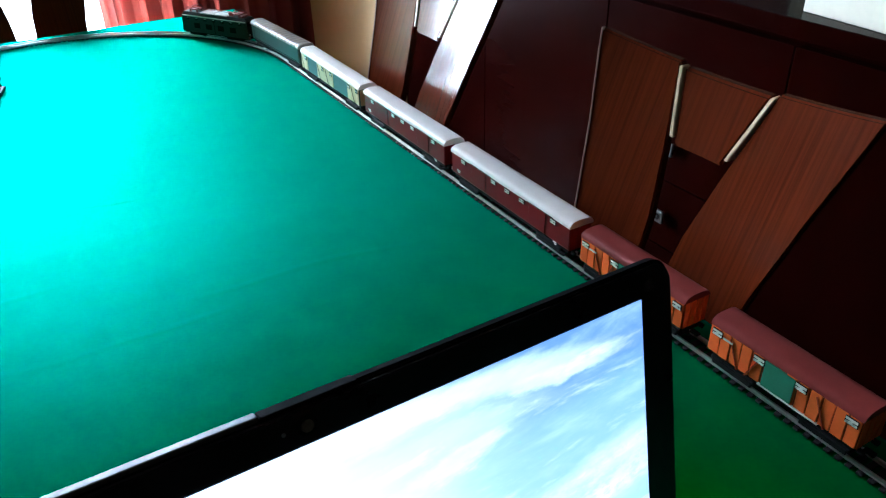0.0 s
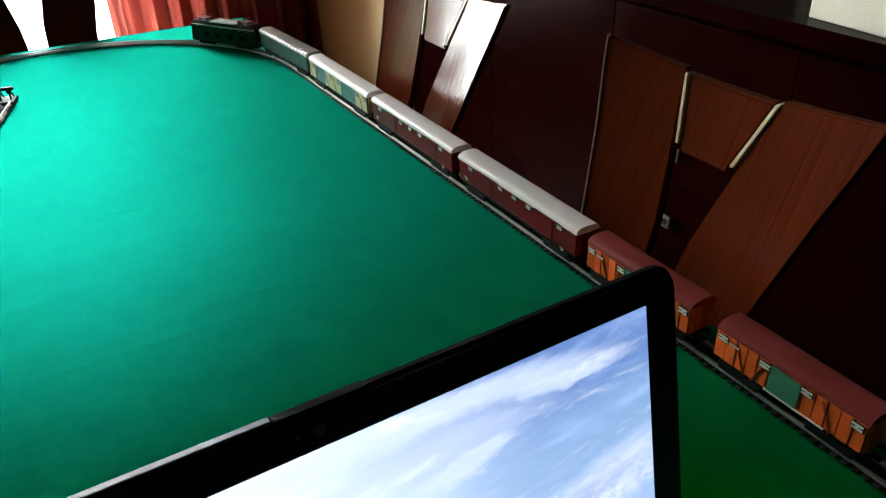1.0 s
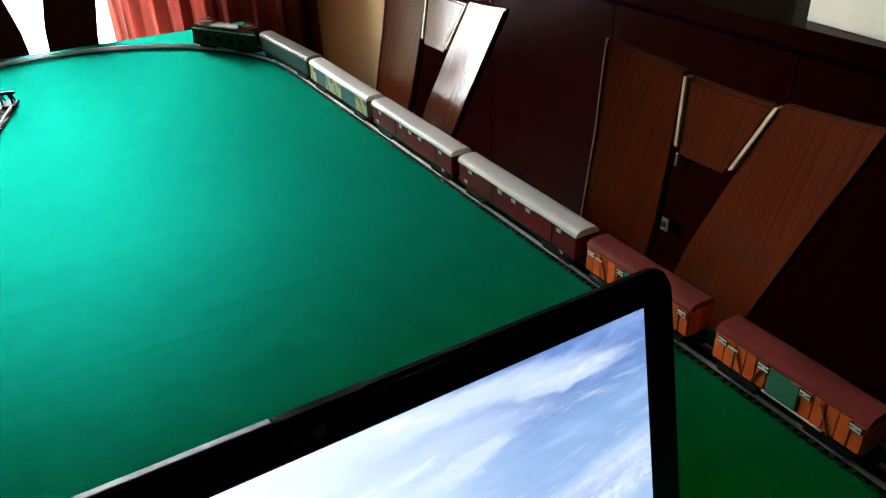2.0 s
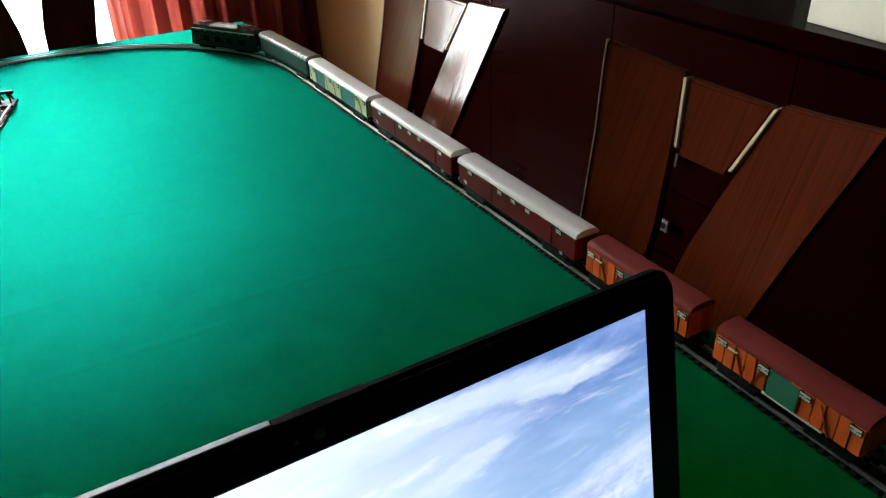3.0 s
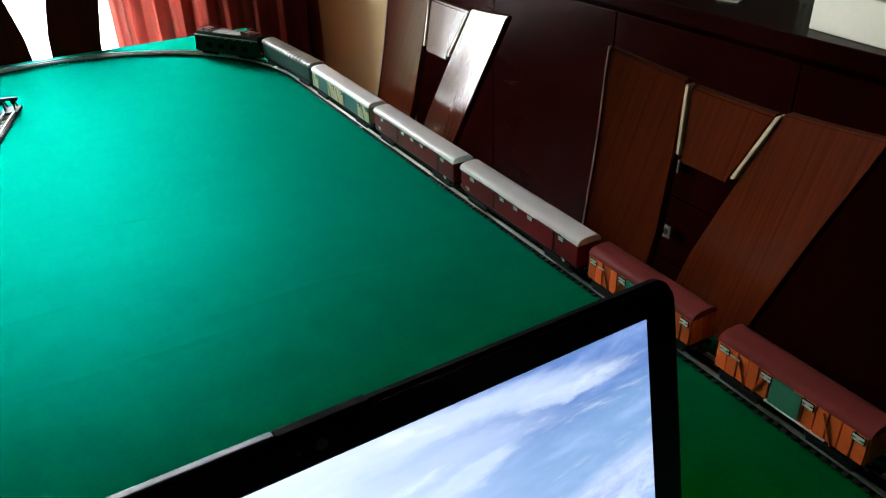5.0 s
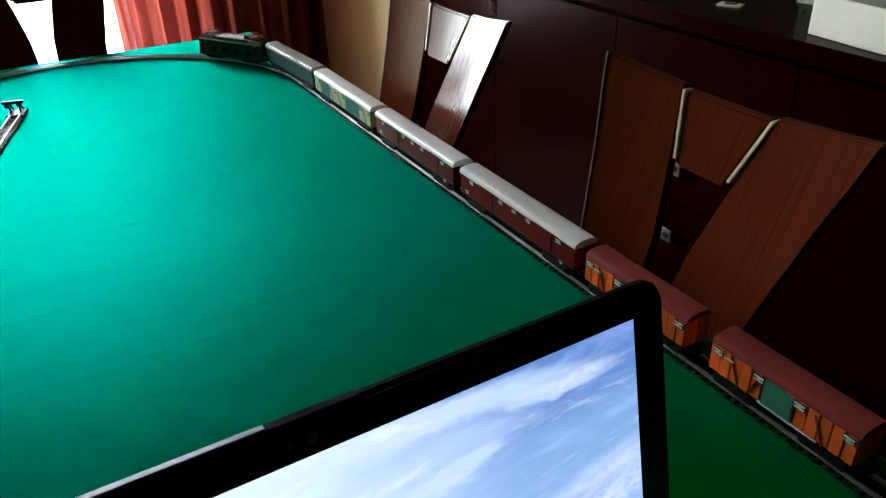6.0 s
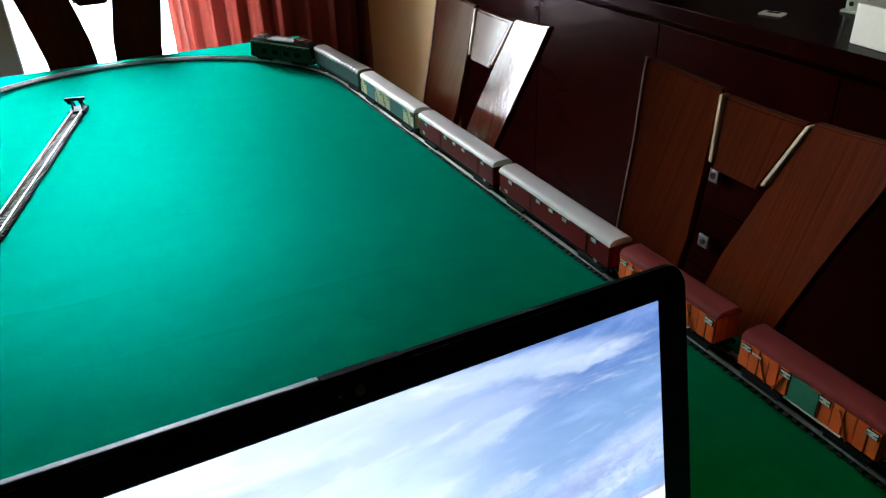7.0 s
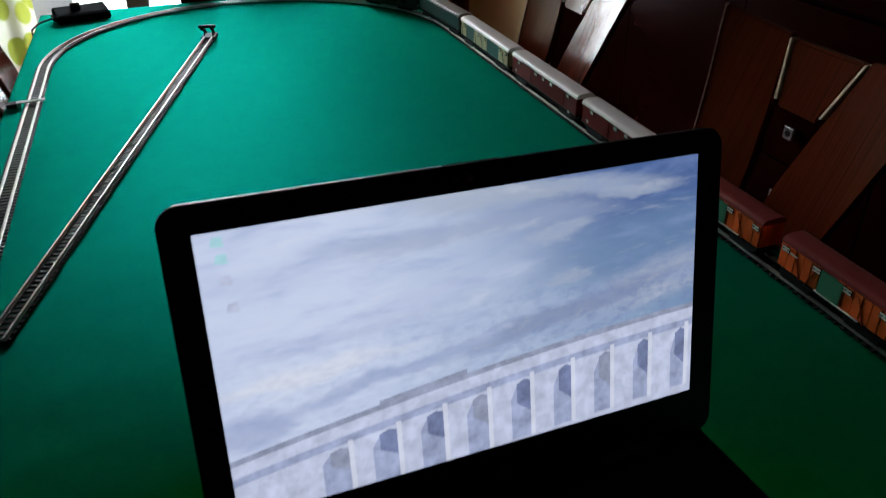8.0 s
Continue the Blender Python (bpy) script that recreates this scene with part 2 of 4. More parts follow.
def screen_material():
    """A lit display with a winter landscape: clouds over a bluish hillside, soft patches laid over one another."""
    m = bpy.data.materials.new("lit_display")
    m.use_nodes = True
    n, l = m.node_tree.nodes, m.node_tree.links
    b = n["Principled BSDF"]
    co, sep = n.new("ShaderNodeTexCoord"), n.new("ShaderNodeSeparateXYZ")
    l.new(co.outputs["Generated"], sep.inputs[0])
    flat = n.new("ShaderNodeCombineXYZ")
    l.new(sep.outputs["X"], flat.inputs["X"]), l.new(sep.outputs["Z"], flat.inputs["Y"])

    def noise_at(scale, detail, rough, stretch, distortion=0.0):
        mp, no = n.new("ShaderNodeMapping"), n.new("ShaderNodeTexNoise")
        mp.inputs["Scale"].default_value, mp.inputs["Rotation"].default_value = stretch, (0, 0, radians(-7))
        no.inputs["Scale"].default_value, no.inputs["Detail"].default_value = scale, detail
        no.inputs["Roughness"].default_value, no.inputs["Distortion"].default_value = rough, distortion
        l.new(flat.outputs[0], mp.inputs[0]), l.new(mp.outputs[0], no.inputs[0])
        return no

    def spread(value, lo, hi, a, c):
        mr = n.new("ShaderNodeMapRange")
        mr.interpolation_type = 'SMOOTHSTEP'
        mr.inputs["From Min"].default_value, mr.inputs["From Max"].default_value = lo, hi
        mr.inputs["To Min"].default_value, mr.inputs["To Max"].default_value = a, c
        l.new(value, mr.inputs[0])
        return mr.outputs[0]

    def blend(below, colour, mask):
        mx = n.new("ShaderNodeMix")
        mx.data_type = 'RGBA'
        l.new(below, mx.inputs[6]), l.new(mask, mx.inputs[0])
        mx.inputs[7].default_value = (*colour, 1)
        return mx.outputs[2]

    # ragged coordinates, so that no patch has a clean outline
    warp, shift, bent = noise_at(5, 8, 0.66, (1, 1.7, 1)), n.new("ShaderNodeVectorMath"), n.new("ShaderNodeVectorMath")
    shift.operation, bent.operation = 'SUBTRACT', 'MULTIPLY_ADD'
    shift.inputs[1].default_value = (0.5, 0.5, 0.5)
    bent.inputs[1].default_value = (0.17, 0.13, 0)
    l.new(warp.outputs["Color"], shift.inputs[0]), l.new(shift.outputs[0], bent.inputs[0]), l.new(flat.outputs[0], bent.inputs[2])
    ramp = n.new("ShaderNodeValToRGB")
    ramp.color_ramp.elements[0].position, ramp.color_ramp.elements[0].color = 0.25, (0.68, 0.78, 1.0, 1)
    ramp.color_ramp.elements[1].position, ramp.color_ramp.elements[1].color = 1.0, (0.19, 0.32, 0.52, 1)
    l.new(sep.outputs["X"], ramp.inputs[0])
    colour = ramp.outputs[0]
    # centre across and up, half sizes, tilt, colour, strength
    for u, v, ru, rv, tilt, tint, much in (
            (1.04, 0.95, 0.52, 0.36, 0, (0.07, 0.14, 0.36), 0.95),
            (0.93, 0.66, 0.32, 0.14, 8, (0.15, 0.26, 0.46), 0.80),
            (0.50, 0.84, 0.34, 0.045, -6, (0.38, 0.46, 0.65), 0.60),
            (0.62, 0.92, 0.34, 0.050, -11, (0.47, 0.55, 0.68), 0.75),
            (0.84, 0.85, 0.10, 0.024, -6, (0.46, 0.54, 0.68), 0.60),
            (0.67, 0.765, 0.075, 0.030, 3, (0.48, 0.56, 0.70), 0.62),
            (0.69, 0.60, 0.055, 0.022, 3, (0.48, 0.55, 0.69), 0.55),
            (0.92, 0.50, 0.26, 0.090, 14, (0.40, 0.47, 0.64), 0.80),
            (0.70, 0.47, 0.28, 0.040, 10, (0.24, 0.30, 0.48), 0.70),
            (0.25, 0.60, 0.22, 0.028, 4, (0.52, 0.60, 0.84), 0.55),
            (0.42, 0.66, 0.22, 0.030, 6, (0.58, 0.66, 0.90), 0.50),
            (0.14, 0.82, 0.17, 0.050, -3, (0.60, 0.69, 0.92), 0.45),
            (0.06, 0.36, 0.08, 0.060, 0, (0.34, 0.41, 0.66), 0.60),
            (0.36, 0.44, 0.28, 0.030, 12, (0.38, 0.46, 0.70), 0.65),
            (0.16, 0.50, 0.20, 0.035, 4, (0.88, 0.92, 1.00), 0.60)):
        mp, ln = n.new("ShaderNodeMapping"), n.new("ShaderNodeVectorMath")
        mp.vector_type = 'TEXTURE'
        crisp = rv < 0.031 and u > 0.6
        mp.inputs["Location"].default_value, mp.inputs["Rotation"].default_value, mp.inputs["Scale"].default_value = (u, v, 0), (0, 0, radians(tilt)), (ru, rv, 1)
        ln.operation = 'LENGTH'
        l.new(bent.outputs[0], mp.inputs[0]), l.new(mp.outputs[0], ln.inputs[0])
        colour = blend(colour, tint, spread(ln.outputs["Value"], 0.55 if crisp else 0.45, 1.25, much, 0.0))
    # streaks of snow and trees, stronger towards the hillside
    streak, speck = noise_at(3.5, 9, 0.64, (1.8, 4.2, 1), 0.35), noise_at(30, 5, 0.7, (1, 1.0, 1))
    colour = blend(colour, (0.30, 0.41, 0.70), spread(streak.outputs[0], 0.46, 0.76, 0.0, 0.50))
    colour = blend(colour, (0.90, 0.94, 1.0), spread(streak.outputs[0], 0.48, 0.26, 0.0, 0.26))
    hill, east = n.new("ShaderNodeMath"), n.new("ShaderNodeMath")
    hill.operation = east.operation = 'MULTIPLY'
    l.new(spread(sep.outputs["Z"], 0.70, 0.45, 0.06, 0.5), hill.inputs[0]), l.new(spread(speck.outputs[0], 0.42, 0.66, 0.0, 1.0), hill.inputs[1])
    l.new(hill.outputs[0], east.inputs[0]), l.new(spread(sep.outputs["X"], 0.30, 0.85, 0.35, 1.4), east.inputs[1])
    colour = blend(colour, (0.22, 0.30, 0.52), east.outputs[0])
    l.new(colour, b.inputs["Emission Color"])
    b.inputs["Emission Strength"].default_value = 2.1
    b.inputs["Base Color"].default_value, b.inputs["Roughness"].default_value = (0.01, 0.01, 0.012, 1), 0.35
    return m


SCREEN = screen_material()
def display_tone(name, colour, mottle=0.22, scale=90):
    """A patch of the lit picture in one hue, mottled as a photograph is."""
    m = bpy.data.materials.new(name)
    m.use_nodes = True
    n, l = m.node_tree.nodes, m.node_tree.links
    b = n["Principled BSDF"]
    co, no, mr, sc = (n.new(k) for k in ("ShaderNodeTexCoord", "ShaderNodeTexNoise", "ShaderNodeMapRange", "ShaderNodeVectorMath"))
    no.inputs["Scale"].default_value, no.inputs["Detail"].default_value, no.inputs["Roughness"].default_value = scale, 7, 0.62
    mr.inputs["From Min"].default_value, mr.inputs["From Max"].default_value = 0.3, 0.7
    mr.inputs["To Min"].default_value, mr.inputs["To Max"].default_value = 1 - mottle, 1 + mottle
    sc.operation = 'SCALE'
    sc.inputs[0].default_value = colour
    l.new(co.outputs["Object"], no.inputs[0]), l.new(no.outputs[0], mr.inputs[0]), l.new(mr.outputs[0], sc.inputs["Scale"])
    l.new(sc.outputs[0], b.inputs["Emission Color"])
    b.inputs["Emission Strength"].default_value = 1.95
    b.inputs["Base Color"].default_value, b.inputs["Roughness"].default_value = (0.01, 0.01, 0.012, 1), 0.35
    return m


PIX_PALE = display_tone("display_pale", (0.64, 0.71, 0.92))
PIX_GREY = display_tone("display_grey", (0.36, 0.41, 0.56), 0.3)
PIX_BLUE = display_tone("display_blue", (0.22, 0.27, 0.47), 0.35)
PIX_MIST = display_tone("display_mist", (0.42, 0.49, 0.72), 0.3)
PIX_WHITE = display_tone("display_white", (0.78, 0.84, 1.0), 0.12)
PIX_CYAN = display_tone("display_cyan", (0.50, 0.86, 0.95), 0.1)


# ---- building helpers ----
def part(name, bm, mat, parent=None, label="", smooth=False):
    me = bpy.data.meshes.new(name)
    bmesh.ops.recalc_face_normals(bm, faces=bm.faces[:])
    if smooth:
        for f in bm.faces:
            f.smooth = True
        for ed in bm.edges:
            if len(ed.link_faces) == 2 and ed.calc_face_angle(0) > 0.6:
                ed.smooth = False
    bm.to_mesh(me)
    bm.free()
    me.materials.append(mat)
    ob = new(name, me)
    if parent:
        ob.parent = parent
    if label:
        tagged(ob, label)
    return ob


def thing(name, m, label, category, group="", kind=""):
    ob = new(name)
    ob.empty_display_size = 0.05
    ob.matrix_basis = m
    return tagged(ob, label, category, group, kind)


def box(x0, x1, y0, y1, z0, z1, bevel=0.0, bm=None, seg=2):
    own = bmesh.new()
    bmesh.ops.create_cube(own, size=1.0, matrix=Matrix.Translation(((x0 + x1) / 2, (y0 + y1) / 2, (z0 + z1) / 2)) @ Matrix.Diagonal((x1 - x0, y1 - y0, z1 - z0, 1)))
    if bevel:
        bmesh.ops.bevel(own, geom=own.edges[:], offset=bevel, segments=seg, affect='EDGES', profile=0.5)
    return merged(own, bm)


def merged(own, bm):
    if bm is None:
        return own
    me = bpy.data.meshes.new("scratch")
    own.to_mesh(me)
    own.free()
    bm.from_mesh(me)
    bpy.data.meshes.remove(me)
    return bm


def disc(radius, depth, centre, axis='Y', seg=20, bm=None, top=None):
    own = bmesh.new()
    turn = {'X': Matrix.Rotation(radians(90), 4, 'Y'), 'Y': Matrix.Rotation(radians(90), 4, 'X'), 'Z': Matrix.Identity(4)}[axis]
    bmesh.ops.create_cone(own, cap_ends=True, segments=seg, radius1=radius, radius2=radius if top is None else top, depth=depth, matrix=Matrix.Translation(centre) @ turn)
    return merged(own, bm)


def extruded(profile, x0, x1, bm=None, steps=1, swell=None):
    """A profile of (y, z) drawn along x, with capped ends; swell(i, k) moves points outwards."""
    own = bmesh.new()
    rings = []
    for i in range(steps + 1):
        x = x0 + (x1 - x0) * i / steps
        ring = []
        for k, (y, z) in enumerate(profile):
            s = swell(x, k) if swell else (0, 0)
            ring.append(own.verts.new((x, y + s[0], z + s[1])))
        rings.append(ring)
    for a, b in zip(rings, rings[1:]):
        for k in range(len(profile)):
            own.faces.new((a[k], a[(k + 1) % len(profile)], b[(k + 1) % len(profile)], b[k]))
    own.faces.new(rings[0][::-1]), own.faces.new(rings[-1])
    return merged(own, bm)


def tube(points, radius, seg=8):
    """A cable along points."""
    bm = bmesh.new()
    pts = [Vector(p) for p in points]
    rings = []
    for i, p in enumerate(pts):
        d = (pts[min(i + 1, len(pts) - 1)] - pts[max(i - 1, 0)]).normalized()
        q = d.to_track_quat('Z', 'Y')
        rings.append([bm.verts.new(p + q @ Vector((radius * math.cos(a), radius * math.sin(a), 0))) for a in (2 * math.pi * k / seg for k in range(seg))])
    for a, b in zip(rings, rings[1:]):
        for k in range(seg):
            bm.faces.new((a[k], a[(k + 1) % seg], b[(k + 1) % seg], b[k]))
    bm.faces.new(rings[0][::-1]), bm.faces.new(rings[-1])
    return bm


# ---- the room ----
# the unseen west and south sides stand far off to weaken the bounce
RX0, RX1, RY0, RY1, RH = -3.6, 1.10, -4.6, WALL_Y, 2.75
floor = tagged(part("floor", box(RX0 - 0.2, RX1 + 0.2, RY0 - 0.2, RY1 + 0.3, -0.12, -0.012), FLOOR_WOOD), "dark brown wooden parquet floor of the dining room", "floor", kind="structure")
ceiling = tagged(part("ceiling", box(RX0 - 0.2, RX1 + 0.2, RY0 - 0.2, RY1 + 0.3, RH, RH + 0.12), LOW_BOUNCE_CEIL), "unseen ceiling of the room, dark brown to cut bounced light", "ceiling", kind="structure")
wb = box(RX0, WX0, RY1, RY1 + 0.22, 0, RH)
box(WX1, RX1, RY1, RY1 + 0.22, 0, RH, bm=wb)
box(WX0, WX1, RY1, RY1 + 0.22, 0, WZ0, bm=wb)
box(WX0, WX1, RY1, RY1 + 0.22, WZ1, RH, bm=wb)
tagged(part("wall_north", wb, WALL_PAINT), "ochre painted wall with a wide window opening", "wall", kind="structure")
tagged(part("wall_east", box(RX1, RX1 + 0.15, RY0, RY1 + 0.22, 0, RH), LOW_BOUNCE_PAINT), "unseen plain wall behind the dark sideboard, dark brown to cut bounced light", "wall", kind="structure")
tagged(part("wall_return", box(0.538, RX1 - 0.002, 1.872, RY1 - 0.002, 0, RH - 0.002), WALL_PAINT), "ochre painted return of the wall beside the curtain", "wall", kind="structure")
tagged(part("wall_west", box(RX0 - 0.15, RX0, RY0, RY1 + 0.22, 0, RH), LOW_BOUNCE_PAINT), "unseen plain side wall of the room, dark brown to cut bounced light", "wall", kind="structure")
tagged(part("wall_south", box(RX0 - 0.15, RX1 + 0.15, RY0 - 0.15, RY0, 0, RH), LOW_BOUNCE_PAINT), "unseen plain back wall of the room, dark brown to cut bounced light", "wall", kind="structure")

# window: frame, posts, panes and sill
window = thing("window_1", pose(0, RY1 + 0.10, 0), "wide grey-framed window, bright with overcast daylight", "window", kind="structure")
FR = 0.05
part("window_frame", box(WX0, WX1, -0.03, 0.03, WZ1 - FR, WZ1, 0.004), FRAME_PAINT, window)
part("window_frame", box(WX0, WX1, -0.03, 0.03, WZ0, WZ0 + FR, 0.004), FRAME_PAINT, window)
part("window_frame", box(WX0, WX0 + FR, -0.03, 0.03, WZ0 + FR, WZ1 - FR, 0.004), FRAME_PAINT, window)
part("window_frame", box(WX1 - FR, WX1, -0.03, 0.03, WZ0 + FR, WZ1 - FR, 0.004), FRAME_PAINT, window)
POST_X = -0.685
part("window_post", box(POST_X - 0.040, POST_X + 0.040, -0.035, 0.035, WZ0 + FR, WZ1 - FR, 0.006), FRAME_PAINT, window)
for a, b in ((WX0 + FR, POST_X - 0.040), (POST_X + 0.040, WX1 - FR)):
    pane = part("pane", box(a, b, -0.004, 0.004, WZ0 + FR, WZ1 - FR), GLASS, window)
    pane.visible_shadow = False
part("window_sill", box(WX0 - 0.04, WX1 + 0.04, -0.16, -0.04, WZ0 - 0.03, WZ0 + 0.004, 0.006), SILL_PAINT, window, "white painted sill")

# plain bright overcast distance outside
bd = bpy.data.materials.new("overcast_distance")
bd.use_nodes = True
bdb = bd.node_tree.nodes["Principled BSDF"]
bdb.inputs["Base Color"].default_value = (0.8, 0.82, 0.85, 1)
bdb.inputs["Emission Color"].default_value, bdb.inputs["Emission Strength"].default_value = (0.95, 0.98, 1, 1), 3.0
tagged(part("backdrop", box(-14, 12, 9.0, 9.1, -3, 9), bd), "pale overcast sky outside the window", "sky", kind="structure")
tagged(part("ground", box(-14, 12, RY1 + 0.32, 9.0, -0.3, -0.2), SILL_PAINT), "pale paved terrace outside the window", "ground", kind="structure")


def curtain(x0, x1, y, z0, z1, folds, depth, mat, label, name="curtain"):
    """A hanging cloth with uneven folds and a header rail."""
    th = thing(name, pose((x0 + x1) / 2, y, z0), label, "curtain")
    bm = bmesh.new()
    nx, nz = folds * 14, 14
    cx = (x0 + x1) / 2
    grid = []
    for j in range(nz + 1):
        v = j / nz
        row = []
        for i in range(nx + 1):
            u = i / nx
            ph = 2 * math.pi * (folds * u + 0.35 * math.sin(5.1 * u) + 0.1 * math.sin(2.0 * v + 3 * u))
            d = depth * (0.75 + 0.35 * math.sin(7.3 * u + 1.0)) * math.sin(ph) + 0.25 * depth * math.sin(2.3 * ph + 1.3 + v)
            row.append(bm.verts.new((x0 - cx + (x1 - x0) * u + 0.006 * math.sin(ph * 0.5 + 4 * v), d * (1.05 - 0.3 * v), (z1 - z0) * v)))
        grid.append(row)
    for j in range(nz):
        for i in range(nx):
            bm.faces.new((grid[j][i], grid[j][i + 1], grid[j + 1][i + 1], grid[j + 1][i]))
    bmesh.ops.solidify(bm, geom=bm.faces[:], thickness=0.0015)
    part("cloth", bm, mat, th, smooth=True)
    return th


curtain(-0.168, 0.532, 2.48, 0.03, 2.40, 9, 0.036, CURTAIN_RED, "long red curtain hanging in folds beside the window")
rod = thing("curtain_rod", pose(0, 2.48, 2.43), "dark metal curtain rod above the window", "curtain rod")
part("rod", disc(0.011, 2.3, (-0.62, 0, 0), 'X'), CHROME, rod)
for x in (-1.75, 0.51):
    part("finial", disc(0.02, 0.04, (x, 0, 0), 'X', 16, top=0.012), CHROME, rod)
    part("bracket", box(x * 0.9 - 0.01, x * 0.9 + 0.01, 0, 0.12, -0.012, 0.012, 0.003), CHROME, rod)

# pale curtain with a leaf print at the other side of the window
curtain(-1.36, -1.00, 2.48, 0.03, 2.40, 4, 0.018, LEAF_CLOTH, "cream curtain printed with large yellow-green leaves")
# ---- the table and its green cloth ----
TX0, TX1, TY0, TY1, TZ = -0.882, 0.049, -0.54, 1.715, 0.75
table = thing("dining_table", pose((TX0 + TX1) / 2, (TY0 + TY1) / 2, 0), "long dark wooden dining table under a green cloth", "table")
hw, hl = (TX1 - TX0) / 2 - 0.004, (TY1 - TY0) / 2 - 0.004
part("tabletop", box(-hw, hw, -hl, hl, TZ - 0.036, TZ - 0.003, 0.004), TABLE_WOOD, table)
for s in (-1, 1):
    part("apron", box(s * (hw - 0.09) - 0.011, s * (hw - 0.09) + 0.011, -hl + 0.15, hl - 0.15, TZ - 0.12, TZ - 0.036), TABLE_WOOD, table)
    part("apron", box(-hw + 0.15, hw - 0.15, s * (hl - 0.11) - 0.011, s * (hl - 0.11) + 0.011, TZ - 0.12, TZ - 0.036), TABLE_WOOD, table)
    for q in (-1, 1):
        part("leg", box(s * (hw - 0.09) - 0.035, s * (hw - 0.09) + 0.035, q * (hl - 0.11) - 0.035, q * (hl - 0.11) + 0.035, -0.012, TZ - 0.036, 0.006), TABLE_WOOD, table)

# shallow creases pressed into the cloth: x, y, heading in degrees, length, height
CREASES = ((-0.418, 0.792, -18, 0.07, 0.0022), (-0.47, 0.79, -9, 0.26, 0.0009), (-0.405, 0.47, -6, 0.10, 0.0007), (-0.52, 0.475, -4, 0.26, 0.0003),
           (-0.26, 0.50, -6, 0.24, 0.0006), (-0.60, 0.98, -8, 0.20, 0.0006), (-0.30, 0.92, -10, 0.25, 0.0005), (-0.62, 0.62, -5, 0.22, 0.0007))


def cloth_height(x, y):
    h = 0.0006 * noise.noise(Vector((x * 5, y * 5, 0.3))) + 0.0003 * noise.noise(Vector((x * 21, y * 21, 4.0)))
    for cx, cy, ang, length, high in CREASES:
        ca, sa = math.cos(radians(ang)), math.sin(radians(ang))
        u, v = (x - cx) * ca + (y - cy) * sa, -(x - cx) * sa + (y - cy) * ca
        v += 0.006 * math.sin(u * 24 + cx * 9)
        h += 0.28 * high * math.exp(-(v / 0.0034) ** 2) * math.exp(-(2 * u / length) ** 4)
    return h


def cloth():
    nx, ny = 280, 640
    xs = [TX0 + (TX1 - TX0) * i / nx for i in range(nx + 1)]
    ys = [TY0 + (TY1 - TY0) * j / ny for j in range(ny + 1)]
    verts = [(x, y, TZ - 0.0005 + min(0.0012, max(-0.0006, cloth_height(x, y)))) for y in ys for x in xs]
    w = nx + 1
    faces = [(j * w + i, j * w + i + 1, (j + 1) * w + i + 1, (j + 1) * w + i) for j in range(ny) for i in range(nx)]
    rim = [i for i in range(w)] + [j * w + nx for j in range(1, ny + 1)] + [ny * w + i for i in range(nx - 1, -1, -1)] + [j * w for j in range(ny - 1, 0, -1)]
    base = len(verts)
    for k in rim:
        x, y, z = verts[k]
        verts.append((x, y, TZ - 0.035 + 0.003 * math.sin(17 * x + 13 * y)))
    for k in range(len(rim)):
        k2 = (k + 1) % len(rim)
        faces.append((rim[k2], rim[k], base + k, base + k2))
    me = bpy.data.meshes.new("green_cloth")
    me.from_pydata(verts, [], faces)
    me.polygons.foreach_set("use_smooth", [f < nx * ny for f in range(len(faces))])
    me.materials.append(FELT)
    ob = new("green_cloth", me)
    return tagged(ob, "bright green felt cloth with faint creases covering the table", "tablecloth")


cloth()

# ---- railway track ----
RIGHT_X, RAD, ARC_Y, LOW_Y = 0.0088, 0.4225, 1.235, -0.03
LEFT_X = RIGHT_X - 2 * RAD
TRACK_Z = TZ + 0.0012
GAUGE, RAIL_TOP = 0.0172, 0.0062


def rail_bar(points, bm, wide=1.0):
    """A rail of small I-shaped section along points of (x, y, sideways)."""
    prof = [(-0.0014, 0.0022), (0.0014, 0.0022), (0.0014, 0.0029), (0.0006, 0.0033), (0.0006, 0.0047), (0.0010, 0.0052), (0.0010, 0.0059), (0.0008, RAIL_TOP), (-0.0008, RAIL_TOP), (-0.0010, 0.0059), (-0.0010, 0.0052), (-0.0006, 0.0047), (-0.0006, 0.0033), (-0.0014, 0.0029)]
    rings = [[bm.verts.new((x + nx * a * wide, y + ny * a * wide, z)) for a, z in prof] for x, y, nx, ny in points]
    for a, b in zip(rings, rings[1:]):
        for k in range(len(prof)):
            bm.faces.new((a[k], a[(k + 1) % len(prof)], b[(k + 1) % len(prof)], b[k]))
    bm.faces.new(rings[0][::-1]), bm.faces.new(rings[-1])
    return bm


SLEEPER = None


